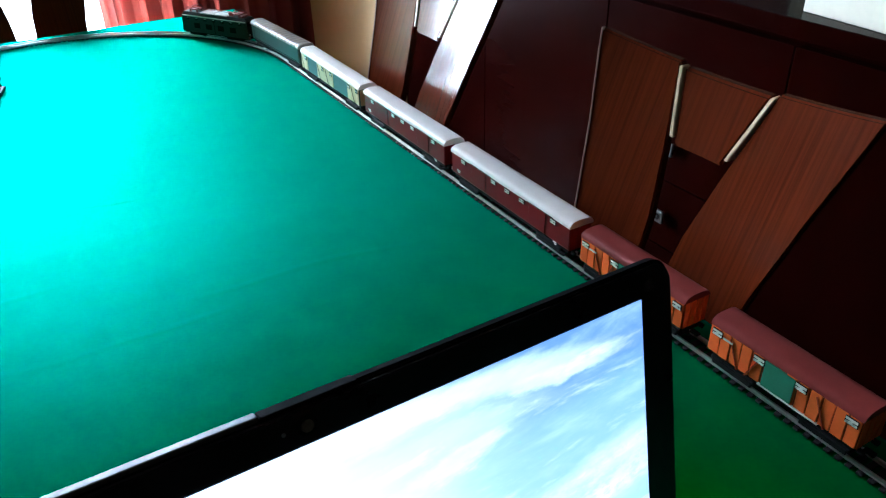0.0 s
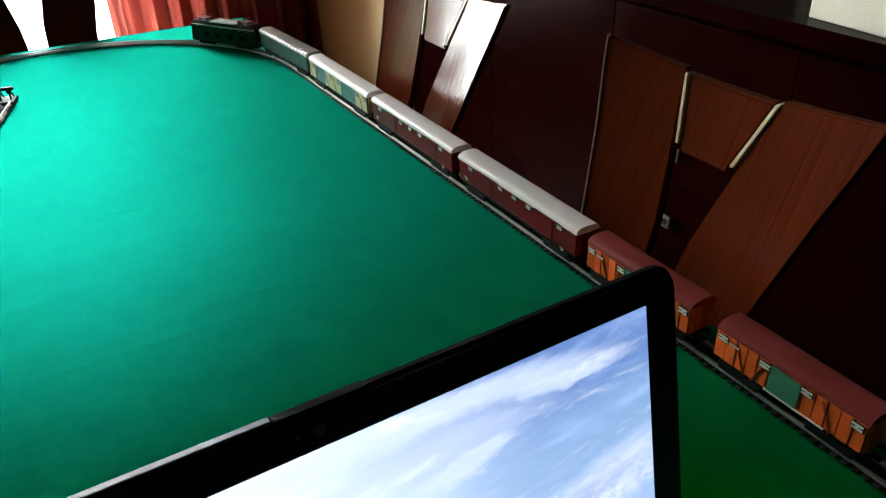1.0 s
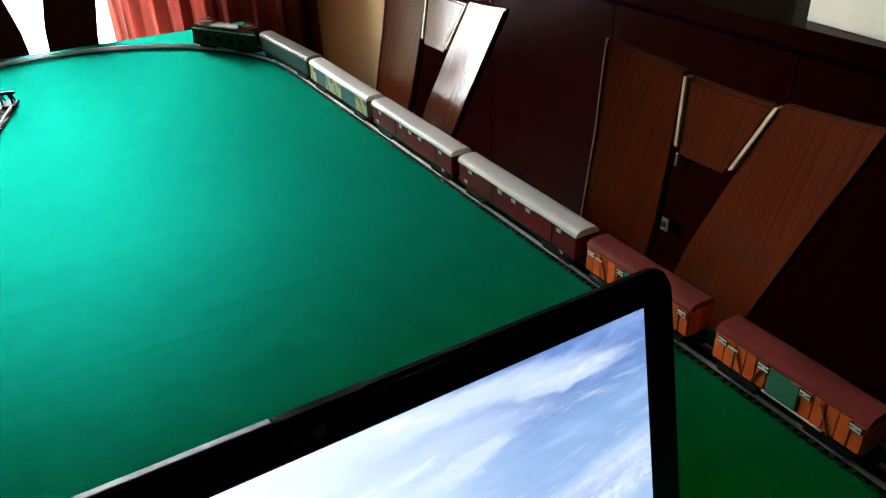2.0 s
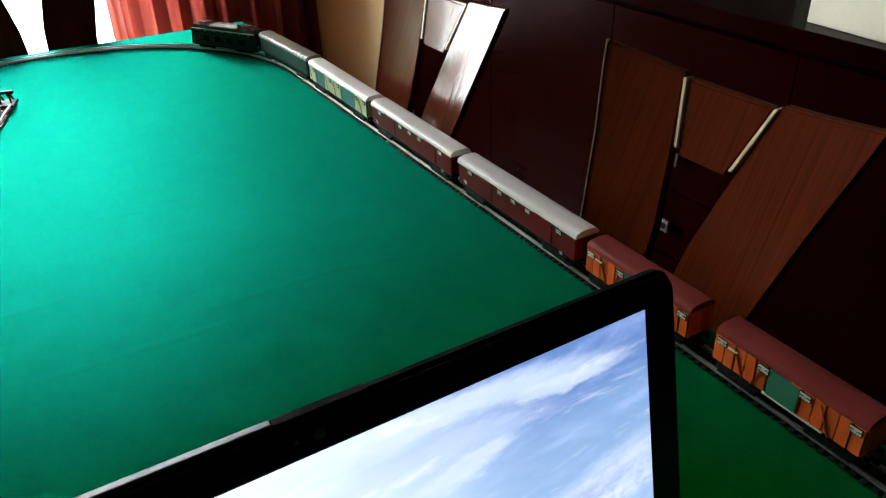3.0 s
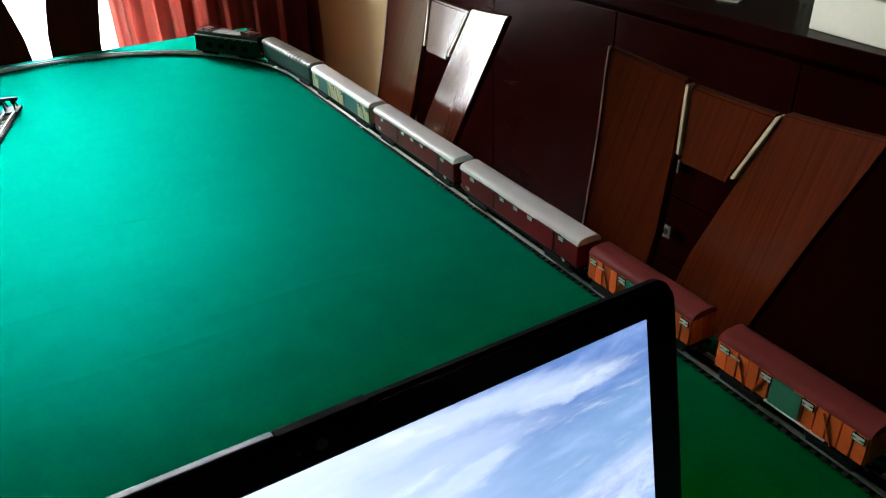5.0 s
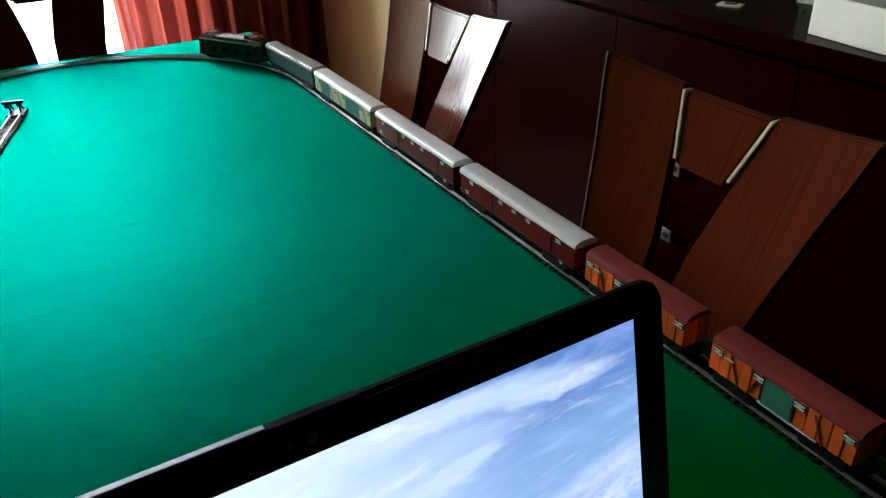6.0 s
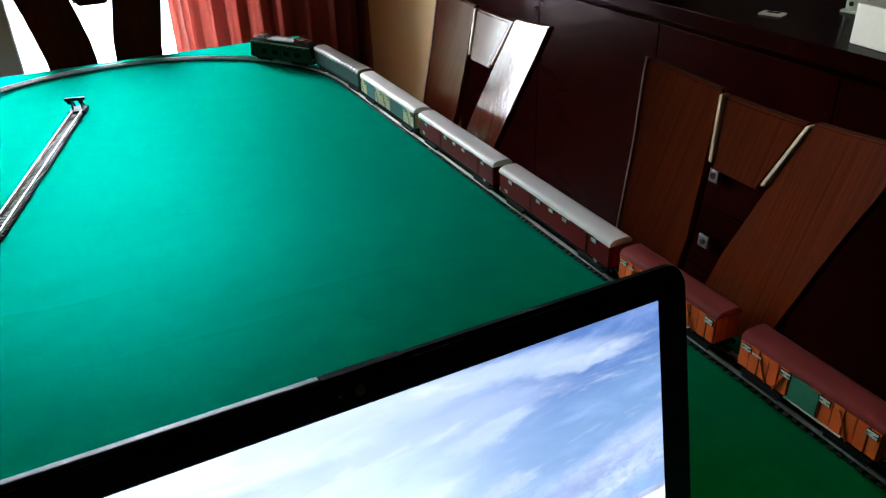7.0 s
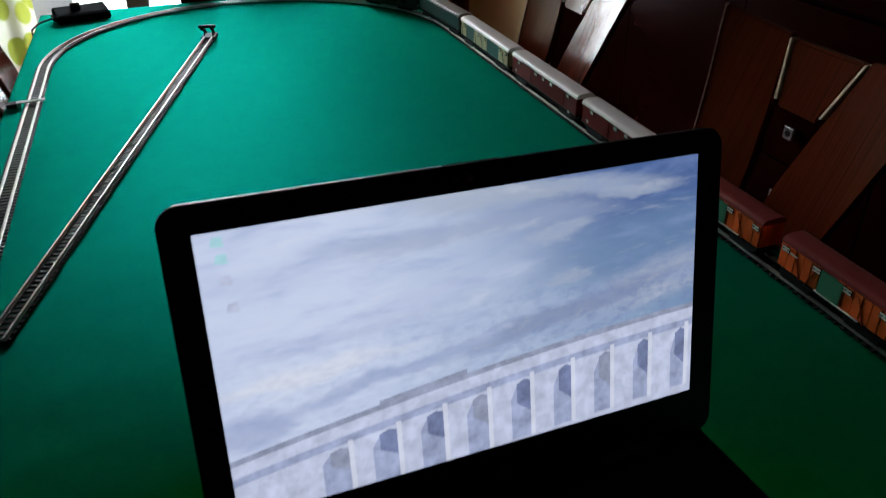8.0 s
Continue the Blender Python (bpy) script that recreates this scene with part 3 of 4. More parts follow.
def track_section(length=0.0, angle=0.0, label="", group="track loop on the table", wide=1.0):
    """One length of track, running from its origin along +y, straight or bending left by angle."""
    global SLEEPER
    th = thing("track_section", Matrix.Identity(4), label, "model railway track", group)
    n = 12 if angle else 1

    def at(u, off):
        if not angle:
            return off, u * length, 1, 0
        a = radians(angle) * u
        return -RAD + (RAD + off) * math.cos(a), (RAD + off) * math.sin(a), math.cos(a), math.sin(a)

    for off in (-GAUGE / 2, GAUGE / 2):
        part("rail", rail_bar([at(i / n, off) for i in range(n + 1)], bmesh.new(), wide), RAIL_STEEL, th, "bright nickel silver rail")
    total = length or RAD * radians(angle)
    count = round(total / 0.0096)
    for i in range(count):
        u = (i + 0.5) / count
        x, y, nx, ny = at(u, 0)
        if SLEEPER is None:
            s = part("sleeper", box(-0.0145, 0.0145, -0.0025, 0.0025, 0, 0.0023, 0.0003, seg=1), SLEEPER_PLASTIC, th)
            SLEEPER = s.data
        else:
            s = new("sleeper", SLEEPER)
            s.parent = th
        s.matrix_basis = Matrix.Translation((x, y, 0)) @ Matrix.Rotation(math.atan2(ny, nx), 4, 'Z')
    return th


SEG = (ARC_Y - LOW_Y) / 6
straight = track_section(length=SEG, label="straight track with silver rails on black sleepers, lying on green cloth")
bend = track_section(angle=30, label="curved track with silver rails on black sleepers, lying on green cloth")
straight.matrix_basis = pose(RIGHT_X, LOW_Y, TRACK_Z)
bend.matrix_basis = pose(RIGHT_X, ARC_Y, TRACK_Z)
CX = RIGHT_X - RAD
for i in range(1, 6):
    copy_thing(straight, pose(RIGHT_X, LOW_Y + SEG * i, TRACK_Z))
for i in range(6):
    copy_thing(straight, pose(LEFT_X, ARC_Y - SEG * i, TRACK_Z, 0, 0, 180))
for i in range(6):
    a = radians(30 * i)
    if i:
        copy_thing(bend, pose(CX + RAD * math.cos(a), ARC_Y + RAD * math.sin(a), TRACK_Z, 0, 0, 30 * i))
    copy_thing(bend, pose(CX - RAD * math.cos(a), LOW_Y - RAD * math.sin(a), TRACK_Z, 0, 0, 180 + 30 * i))

# dead-end siding that slants across the cloth to a buffer stop
SX1, SY1, SX0, SY0 = -0.514, 1.342, -0.806, 0.31
s_head = math.degrees(math.atan2(-(SX1 - SX0), SY1 - SY0))
s_len = math.hypot(SX1 - SX0, SY1 - SY0)
# these rails are modelled thicker to imitate the glare that broadens them
siding = track_section(length=s_len / 4, label="straight siding track with silver rails on black sleepers", group="siding on the table", wide=1.5)
for i in range(4):
    m = pose(SX0 + (SX1 - SX0) * i / 4, SY0 + (SY1 - SY0) * i / 4, TRACK_Z, 0, 0, s_head)
    if i:
        copy_thing(siding, m)
    else:
        siding.matrix_basis = m

stop = thing("buffer_stop", pose(SX1, SY1, TRACK_Z, 0, 0, s_head), "small dark blue-grey buffer stop at the siding's end", "buffer stop")
part("base", box(-0.015, 0.015, -0.004, 0.036, 0.0, 0.0060, 0.0008), SLEEPER_PLASTIC, stop)
for s in (-1, 1):
    part("upright", box(s * 0.0086 - 0.0015, s * 0.0086 + 0.0015, 0.010, 0.014, 0.006, 0.027, 0.0004), SLEEPER_PLASTIC, stop)
    strut = box(-0.0013, 0.0013, -0.0012, 0.0012, 0, 0.030, 0.0003)
    strut.transform(Matrix.Translation((s * 0.0086, 0.033, 0.005)) @ Matrix.Rotation(radians(42), 4, 'X'))
    part("strut", strut, SLEEPER_PLASTIC, stop)
    part("buffer", disc(0.0042, 0.005, (s * 0.0105, 0.0055, 0.0225), 'Y', 14), SLEEPER_PLASTIC, stop)
part("beam", box(-0.0185, 0.0185, 0.0045, 0.0125, 0.0245, 0.0300, 0.0008), SLEEPER_PLASTIC, stop)


# ---- the train ----
def on_track(s):
    """The place and heading (degrees from +y, to the left) at s metres along the right side and round the bend."""
    if s <= ARC_Y:
        return RIGHT_X, s, 0.0
    a = (s - ARC_Y) / RAD
    return CX + RAD * math.cos(a), ARC_Y + RAD * math.sin(a), math.degrees(a)


def stand(s0, s1):
    """The pose of a vehicle whose ends lie at s0 and s1; its +x looks ahead."""
    x0, y0, _ = on_track(s0 + 0.15 * (s1 - s0))
    x1, y1, _ = on_track(s1 - 0.15 * (s1 - s0))
    return pose((x0 + x1) / 2, (y0 + y1) / 2, TRACK_Z + RAIL_TOP, 0, 0, math.degrees(math.atan2(y1 - y0, x1 - x0)))


HW, FLOOR_Z, EAVE, CROWN = 0.0152, 0.0145, 0.0432, 0.0512


def roof_profile(eave, crown, over=0.0010, n=14):
    pts = [(-(HW + over), eave - 0.0006)]
    for i in range(n + 1):
        a = math.pi * i / n
        pts.append((-(HW + over) * math.copysign(abs(math.cos(a)) ** 0.72, math.cos(a)), eave + (crown - eave) * math.sin(a) ** 0.8))
    pts.append(((HW + over), eave - 0.0006))
    return pts


def wheels(th, x, parent_name="bogie", pairs=2, base=0.028):
    bg = part(parent_name, box(x - 0.024, x + 0.024, -0.0135, 0.0135, 0.0045, 0.0098, 0.001), UNDER_BLACK, th)
    for s in (-1, 1):
        box_bm = box(x - 0.0215, x + 0.0215, s * 0.0135 - 0.001, s * 0.0135 + 0.001, 0.0028, 0.0080, 0.0005)
        part("side_frame", box_bm, UNDER_BLACK, bg)
    for k in range(pairs):
        xx = x + (k - (pairs - 1) / 2) * base
        for s in (-1, 1):
            wb = disc(0.0056, 0.0024, (xx, s * 0.0090, 0.0055), 'Y', 20)
            disc(0.0066, 0.0008, (xx, s * 0.0076, 0.0055), 'Y', 20, bm=wb)
            part("wheel", wb, WHEEL_STEEL, bg)


def coupler(th, x, s):
    c = box(x, x + s * 0.009, -0.0022, 0.0022, 0.0065, 0.0090) if s > 0 else box(x - 0.009, x, -0.0022, 0.0022, 0.0065, 0.0090)
    part("coupler", c, UNDER_BLACK, th)
    for q in (-1, 1):
        part("buffer", disc(0.0024, 0.005, (x + s * 0.002, q * 0.0095, 0.0115), 'X', 12), UNDER_BLACK, th)


def shell(th, half, side, roof, roof_steps=1, swell=None, name="body"):
    prof = [(-HW + 0.0008, FLOOR_Z), (-HW, FLOOR_Z + 0.002), (-HW, EAVE), (HW, EAVE), (HW, FLOOR_Z + 0.002), (HW - 0.0008, FLOOR_Z)]
    body = extruded(prof, -half, half)
    bmesh.ops.bevel(body, geom=[e for e in body.edges if abs(e.verts[0].co.x - e.verts[1].co.x) < 1e-6 and abs(e.verts[0].co.z - e.verts[1].co.z) > 0.01], offset=0.0012, segments=2, affect='EDGES')
    part(name, body, side, th)
    part("roof", extruded(roof_profile(EAVE, CROWN), -half - 0.0008, half + 0.0008, steps=roof_steps, swell=swell), roof, th, smooth=True)
    part("underframe", box(-half + 0.004, half - 0.004, -0.012, 0.012, 0.0085, FLOOR_Z + 0.0005), UNDER_BLACK, th)


def slat_window(th, x, z, w, h, s):
    """A small window with two white bars."""
    y0, y1 = (s * (HW - 0.0002), s * (HW + 0.0008))
    win = part("window", box(x - w / 2, x + w / 2, min(y0, y1), max(y0, y1), z - h / 2, z + h / 2), WINDOW_DARK, th)
    y0, y1 = (s * (HW + 0.0006), s * (HW + 0.0012))
    for dz in (0.26, -0.26):
        part("bar", box(x - w * 0.46, x + w * 0.46, min(y0, y1), max(y0, y1), z + dz * h - h * 0.15, z + dz * h + h * 0.15), MARK_WHITE, win)
    slant = box(-w * 0.45, w * 0.45, min(y0, y1), max(y0, y1), -h * 0.07, h * 0.07)
    slant.transform(Matrix.Translation((x, 0, z)) @ Matrix.Rotation(s * radians(24), 4, 'Y'))
    part("bar", slant, MARK_WHITE, win)


def lettering(th, x, z, w, h, s, mat):
    """Print too small to read, as plain bars."""
    for k, ww in ((0, 1.0), (1, 0.7)):
        part("print_bar", box(x - w / 2, x - w / 2 + w * ww, *sorted((s * (HW + 0.0001), s * (HW + 0.0004))), z - k * h * 1.7 - h / 2, z - k * h * 1.7 + h / 2), mat, th)


def brown_coach():
    th = thing("passenger_coach", Matrix.Identity(4), "maroon-brown model luggage coach with a cream roof", "model train coach", "brown coaches of the train")
    half = 0.1235
    shell(th, half, COACH_BROWN, ROOF_CREAM)
    for s in (-1, 1):
        for f in (0.88, 0.60, 0.48, 0.36, 0.12):
            slat_window(th, -half + 2 * half * f, 0.0385, 0.0100, 0.0052, s)
        for f in (0.74, 0.24):
            x = -half + 2 * half * f
            part("sliding_door", box(x - 0.016, x + 0.016, *sorted((s * (HW - 0.0002), s * (HW + 0.0007))), FLOOR_Z + 0.002, 0.0425, 0.0004), COACH_BROWN, th)
            part("door_rail", box(x - 0.030, x + 0.018, *sorted((s * HW, s * (HW + 0.0011))), 0.0428, 0.0435), UNDER_BLACK, th)
        lettering(th, half * 0.86, 0.022, 0.008, 0.0014, s, MARK_WHITE)
        lettering(th, half * 0.55, 0.020, 0.010, 0.0010, s, MARK_WHITE)
        lettering(th, -half * 0.80, 0.0145, 0.006, 0.0012, s, MARK_WHITE)
        part("step", box(-half + 0.006, -half + 0.016, *sorted((s * 0.0135, s * 0.0178)), 0.0060, 0.0072), UNDER_BLACK, th)
    for s in (-1, 1):
        wheels(th, s * 0.085)
        coupler(th, s * half, s)
        part("end_door", box(*sorted((s * (half - 0.0002), s * (half + 0.0008))), -0.0055, 0.0055, FLOOR_Z + 0.001, 0.042, 0.0003), COACH_BROWN, th)
    return th


def yellow_coach():
    th = thing("mail_coach", Matrix.Identity(4), "teal model mail coach with pale yellow doors and cream roof", "model train coach")
    half = 0.1235
    shell(th, half, COACH_TEAL, ROOF_CREAM)
    for s in (-1, 1):
        for f0, f1, n in ((0.875, 0.995, 2), (0.42, 0.70, 4), (0.005, 0.185, 3)):
            w = (f1 - f0) / n
            for k in range(n):
                x0, x1 = -half + 2 * half * (f0 + w * k) + 0.0005, -half + 2 * half * (f0 + w * (k + 1)) - 0.0005
                pn = part("yellow_panel", box(x0, x1, *sorted((s * (HW - 0.0002), s * (HW + 0.0009))), FLOOR_Z + 0.0015, 0.0425, 0.0004), COACH_YELLOW, th, "pale yellow side panel")
                if k % 2 == 0:
                    xm = (x0 + x1) / 2
                    part("window", box(xm - 0.0042, xm + 0.0042, *sorted((s * HW, s * (HW + 0.0013))), 0.0345, 0.0412), WINDOW_DARK, pn)
                    part("window_bar", box(xm - 0.0040, xm + 0.0040, *sorted((s * HW, s * (HW + 0.0016))), 0.0372, 0.0385), MARK_WHITE, pn)
                    part("window_bar", box(xm - 0.0003, xm + 0.0003, *sorted((s * HW, s * (HW + 0.0016))), 0.0345, 0.0412), MARK_WHITE, pn)
                else:
                    brace = box(-0.0006, 0.0006, *sorted((s * HW, s * (HW + 0.0013))), -0.0135, 0.0135)
                    brace.transform(Matrix.Translation(((x0 + x1) / 2, 0, 0.027)) @ Matrix.Rotation(radians(22), 4, 'Y'))
                    part("brace", brace, UNDER_BLACK, pn)
        part("waist_strip", box(-half, half, *sorted((s * HW, s * (HW + 0.0006))), 0.0432, 0.0440), UNDER_BLACK, th)
    for s in (-1, 1):
        wheels(th, s * 0.085)
        coupler(th, s * half, s)
        for q in (-1, 0, 1):
            part("end_panel", box(*sorted((s * (half - 0.0002), s * (half + 0.0009))), q * 0.0098 - 0.0042, q * 0.0098 + 0.0042, FLOOR_Z + 0.001, 0.0415, 0.0003), COACH_YELLOW, th, "pale yellow end panel")
    return th


def green_coach():
    th = thing("ribbed_roof_coach", Matrix.Identity(4), "grey-green model coach with a dark ribbed roof", "model train coach")
    half = 0.1135
    n = len(roof_profile(0, 1))

    def swell(x, k):
        r = max(0.0, math.sin((x + half) / (2 * half) * math.pi * 2 * 16)) ** 0.6
        side = 1 if k > n / 2 else -1
        edge = abs(k - (n - 1) / 2) / (n / 2)
        return (side * 0.0012 * r * edge, 0.0004 * r + 0.0006 * r * edge)

    shell(th, half, COACH_GREEN, ROOF_GREY, 192, swell)
    for s in (-1, 1):
        for f in (0.04, 0.96):
            x = -half + 2 * half * f
            part("door", box(x - 0.0050, x + 0.0050, *sorted((s * (HW - 0.0002), s * (HW + 0.0006))), FLOOR_Z + 0.001, 0.0420, 0.0003), COACH_GREEN, th)
        part("lower_rail", box(-half, half, *sorted((s * HW, s * (HW + 0.0005))), FLOOR_Z + 0.002, FLOOR_Z + 0.0032), UNDER_BLACK, th)
        for x in (-0.05, 0.02, 0.055):
            part("step", box(x - 0.005, x + 0.005, *sorted((s * 0.0125, s * 0.0172)), 0.0052, 0.0064), MARK_WHITE, th)
    for s in (-1, 1):
        wheels(th, s * 0.078)
        coupler(th, s * half, s)
        part("gangway", box(*sorted((s * (half - 0.0002), s * (half + 0.0035))), -0.0070, 0.0070, FLOOR_Z + 0.001, 0.0430, 0.0008), UNDER_BLACK, th, "black gangway bellows")
    return th


def orange_van():
    th = thing("goods_van", Matrix.Identity(4), "orange boarded model goods van with green door and maroon roof", "model train van", "orange vans of the train")
    half = 0.0735
    shell(th, half, VAN_DARK, ROOF_MAROON)
    for s in (-1, 1):
        cells = 13
        w = 2 * half / cells
        for k in range(cells):
            f = (k + 0.5) / cells
            if 0.43 < f < 0.60:
                continue
            x0, x1 = -half + w * k + 0.0006, -half + w * (k + 1) - 0.0006
            part("board", box(x0, x1, *sorted((s * (HW - 0.0002), s * (HW + 0.0009 + 0.0004 * (k % 2)))), FLOOR_Z + 0.0010, 0.0428, 0.0003), VAN_ORANGE, th)
        part("sliding_door", box(-half + 2 * half * 0.40, -half + 2 * half * 0.60, *sorted((s * (HW - 0.0002), s * (HW + 0.0019))), FLOOR_Z + 0.0015, 0.0415, 0.0004), VAN_GREEN, th, "green sliding door")
        part("door_rail", box(-half + 2 * half * 0.22, -half + 2 * half * 0.62, *sorted((s * HW, s * (HW + 0.0024))), FLOOR_Z + 0.0002, FLOOR_Z + 0.0013), MARK_WHITE, th)
        for f in (0.945, 0.64, 0.36, 0.055):
            x = -half + 2 * half * f
            y0, y1 = sorted((s * (HW + 0.0008), s * (HW + 0.0018)))
            win = part("window", box(x - 0.0056, x + 0.0056, y0, y1, 0.0345, 0.0412), WINDOW_DARK, th)
            for dz in (0.0017, -0.0017):
                part("bar", box(x - 0.0050, x + 0.0050, *sorted((s * (HW + 0.0014), s * (HW + 0.0023))), 0.0379 + dz - 0.0010, 0.0379 + dz + 0.0010), MARK_WHITE, win)
            sl = box(-0.0048, 0.0048, *sorted((s * (HW + 0.0014), s * (HW + 0.0023))), -0.0005, 0.0005)
            sl.transform(Matrix.Translation((x, 0, 0.0379)) @ Matrix.Rotation(s * radians(24), 4, 'Y'))
            part("bar", sl, MARK_WHITE, win)
        for x, tilt in ((half * 0.62, 24), (half * 0.35, -24), (-half * 0.55, 24)):
            brace = box(-0.0006, 0.0006, *sorted((s * HW, s * (HW + 0.0017))), -0.0140, 0.0140)
            brace.transform(Matrix.Translation((x, 0, 0.0268)) @ Matrix.Rotation(radians(tilt), 4, 'Y'))
            part("brace", brace, VAN_DARK, th)
        part("print_bar", box(half * 0.66, half * 0.80, *sorted((s * HW, s * (HW + 0.0018))), 0.0352, 0.0372), MARK_WHITE, th)
    for s in (-1, 1):
        for q in range(4):
            y = (q - 1.5) * 0.0078
            part("end_board", box(*sorted((s * (half - 0.0002), s * (half + 0.0010))), y - 0.0033, y + 0.0033, FLOOR_Z + 0.0010, 0.0440, 0.0003), VAN_ORANGE, th)
        wheels(th, s * 0.046, "axle_box", 1)
        coupler(th, s * half, s)
    return th


def pantograph(th, x):
    pg = part("pantograph", box(x - 0.010, x + 0.010, -0.009, 0.009, 0.0545, 0.0565, 0.0004), EQUIP_RED, th, "folded red-brown pantograph")
    for s in (-1, 1):
        part("arm", tube([(x - 0.018, s * 0.0075, 0.058), (x, s * 0.0095, 0.0605), (x + 0.018, s * 0.0075, 0.0585)], 0.0006, 6), EQUIP_RED, pg)
        part("collector", tube([(x + s * 0.0022, -0.015, 0.0595), (x + s * 0.0022, -0.010, 0.0625), (x + s * 0.0022, 0.010, 0.0625), (x + s * 0.0022, 0.015, 0.0595)], 0.0007, 6), EQUIP_RED, pg)
    for a in (-1, 1):
        for s in (-1, 1):
            part("insulator", disc(0.0016, 0.006, (x + a * 0.009, s * 0.0075, 0.0530), 'Z', 10), EQUIP_RED, pg)


def locomotive():
    th = thing("locomotive", Matrix.Identity(4), "grey-green model electric locomotive with red-brown roof equipment", "model locomotive")
    half = 0.091
    prof = [(-HW + 0.0008, 0.0085), (-HW, 0.011), (-HW, EAVE), (-HW + 0.004, 0.0500), (HW - 0.004, 0.0500), (HW, EAVE), (HW, 0.011), (HW - 0.0008, 0.0085)]
    body = extruded(prof, -half, half)
    for v in body.verts:
        if v.co.z > 0.03:
            v.co.x *= 0.965 if v.co.z < 0.049 else 0.93
    part("body", body, LOCO_GREEN, th)
    for s in (-1, 1):
        part("eave_strip", box(-half * 0.95, half * 0.95, *sorted((s * (HW - 0.001), s * (HW + 0.0012))), EAVE - 0.0010, EAVE + 0.0008, 0.0003), ROOF_CREAM, th, "cream strip along the eaves")
        for k in range(7):
            x = -half * 0.78 + k * half * 0.26
            w = part("side_window", box(x - 0.0042, x + 0.0042, *sorted((s * (HW - 0.0002), s * (HW + 0.0005))), 0.0350, 0.0415), WINDOW_DARK, th)
            # a small white bar painted on the dark glass as its glint
            part("glint", box(x - 0.0020, x + 0.0020, *sorted((s * HW, s * (HW + 0.0008))), 0.0388, 0.0406), MARK_WHITE, w, "white glint painted on the side window")
        for k in range(4):
            x = -half * 0.55 + k * half * 0.36
            part("vent_grille", box(x - 0.008, x + 0.008, *sorted((s * (HW - 0.0002), s * (HW + 0.0006))), 0.0180, 0.0290), UNDER_BLACK, th)
        part("panel_joint", box(-0.0005, 0.0005, *sorted((s * HW, s * (HW + 0.0007))), 0.0105, EAVE), UNDER_BLACK, th)
        part("handrail", tube([(s * half * 0.99, -HW + 0.002, 0.013), (s * half * 0.995, -HW + 0.002, 0.032)], 0.0005, 6), MARK_WHITE, th)
        part("cab_window", box(*sorted((s * (half * 0.96), s * (half * 0.985))), -0.012, 0.012, 0.0345, 0.0425), WINDOW_DARK, th)
        for q in (-1, 0, 1):
            part("headlight", disc(0.0016, 0.0018, (s * (half - 0.0006), q * 0.0105, 0.0175 if q else 0.0320), 'X', 12), MARK_WHITE, th)
    for x in (-0.019, 0.019):
        part("roof_hatch", box(x - 0.017, x + 0.017, -0.0145, 0.0145, 0.0498, 0.0525, 0.0008), HATCH_GREY, th, "pale grey roof hatch cover")
    for x in (-0.058, 0.058):
        pantograph(th, x)
    for y in (-0.004, 0.003):
        part("roof_bus_bar", tube([(-0.05, y, 0.0555), (-0.02, y, 0.0565), (0.02, y, 0.0565), (0.05, y, 0.0555)], 0.0006, 6), EQUIP_RED, th)
    part("main_switch", disc(0.004, 0.007, (-0.036, 0.0, 0.0535), 'Z', 14), EQUIP_RED, th)
    part("resistor_box", box(-0.083 * 0.92, -0.066, -0.011, 0.011, 0.0495, 0.0540, 0.0008), EQUIP_RED, th)
    for x in (-0.052, 0.052):
        wheels(th, x)
    for s in (-1, 1):
        coupler(th, s * half, s)
        part("buffer_beam", box(*sorted((s * (half - 0.002), s * (half + 0.0008))), -0.0150, 0.0150, 0.0085, 0.0140, 0.0004), EQUIP_RED, th)
    part("underframe", box(-half + 0.004, half - 0.004, -0.0125, 0.0125, 0.0060, 0.0090), UNDER_BLACK, th)
    return th


van = orange_van()
van.matrix_basis = stand(-0.008, 0.140)
copy_thing(van, stand(0.172, 0.320))
coach = brown_coach()
coach.matrix_basis = stand(0.338, 0.588)
copy_thing(coach, stand(0.604, 0.854))
yellow_coach().matrix_basis = stand(0.870, 1.120)
green_coach().matrix_basis = stand(1.136, 1.365)
locomotive().matrix_basis = stand(1.380, 1.564)


# ---- laptop ----
LEAN, LID_TWIST = 13.5, 2.3
laptop = thing("laptop", pose(-0.428, -0.0595, TZ + 0.0012, 0, 0, 4.0), "open black laptop showing a pale icy landscape, standing on the cloth", "laptop")
base = part("base", box(-0.192, 0.192, -0.255, 0.006, 0.0, 0.021, 0.004), CONTROL_BLACK, laptop)
part("keyboard_deck", box(-0.170, 0.170, -0.150, -0.025, 0.0205, 0.0222, 0.0005), CONTROL_BLACK, base)
part("touchpad", box(-0.055, 0.045, -0.240, -0.170, 0.0205, 0.0218, 0.0005), BEZEL_BLACK, base)
for s in (-1, 1):
    part("hinge", disc(0.0070, 0.055, (s * 0.120, 0.0, 0.0235), 'X', 16), BLACK_PLASTIC, laptop)
part("hinge_cover", disc(0.0095, 0.300, (0, 0.001, 0.0205), 'X', 20), CONTROL_BLACK, laptop)
TILT = Matrix.Translation((0, 0, 0.0225)) @ Matrix.Rotation(-radians(LEAN), 4, 'X') @ Matrix.Rotation(radians(LID_TWIST), 4, 'Y')
SW = 0.1745
LID_TOP, SCR0, SCR1 = 0.2520, 0.0480, 0.2356


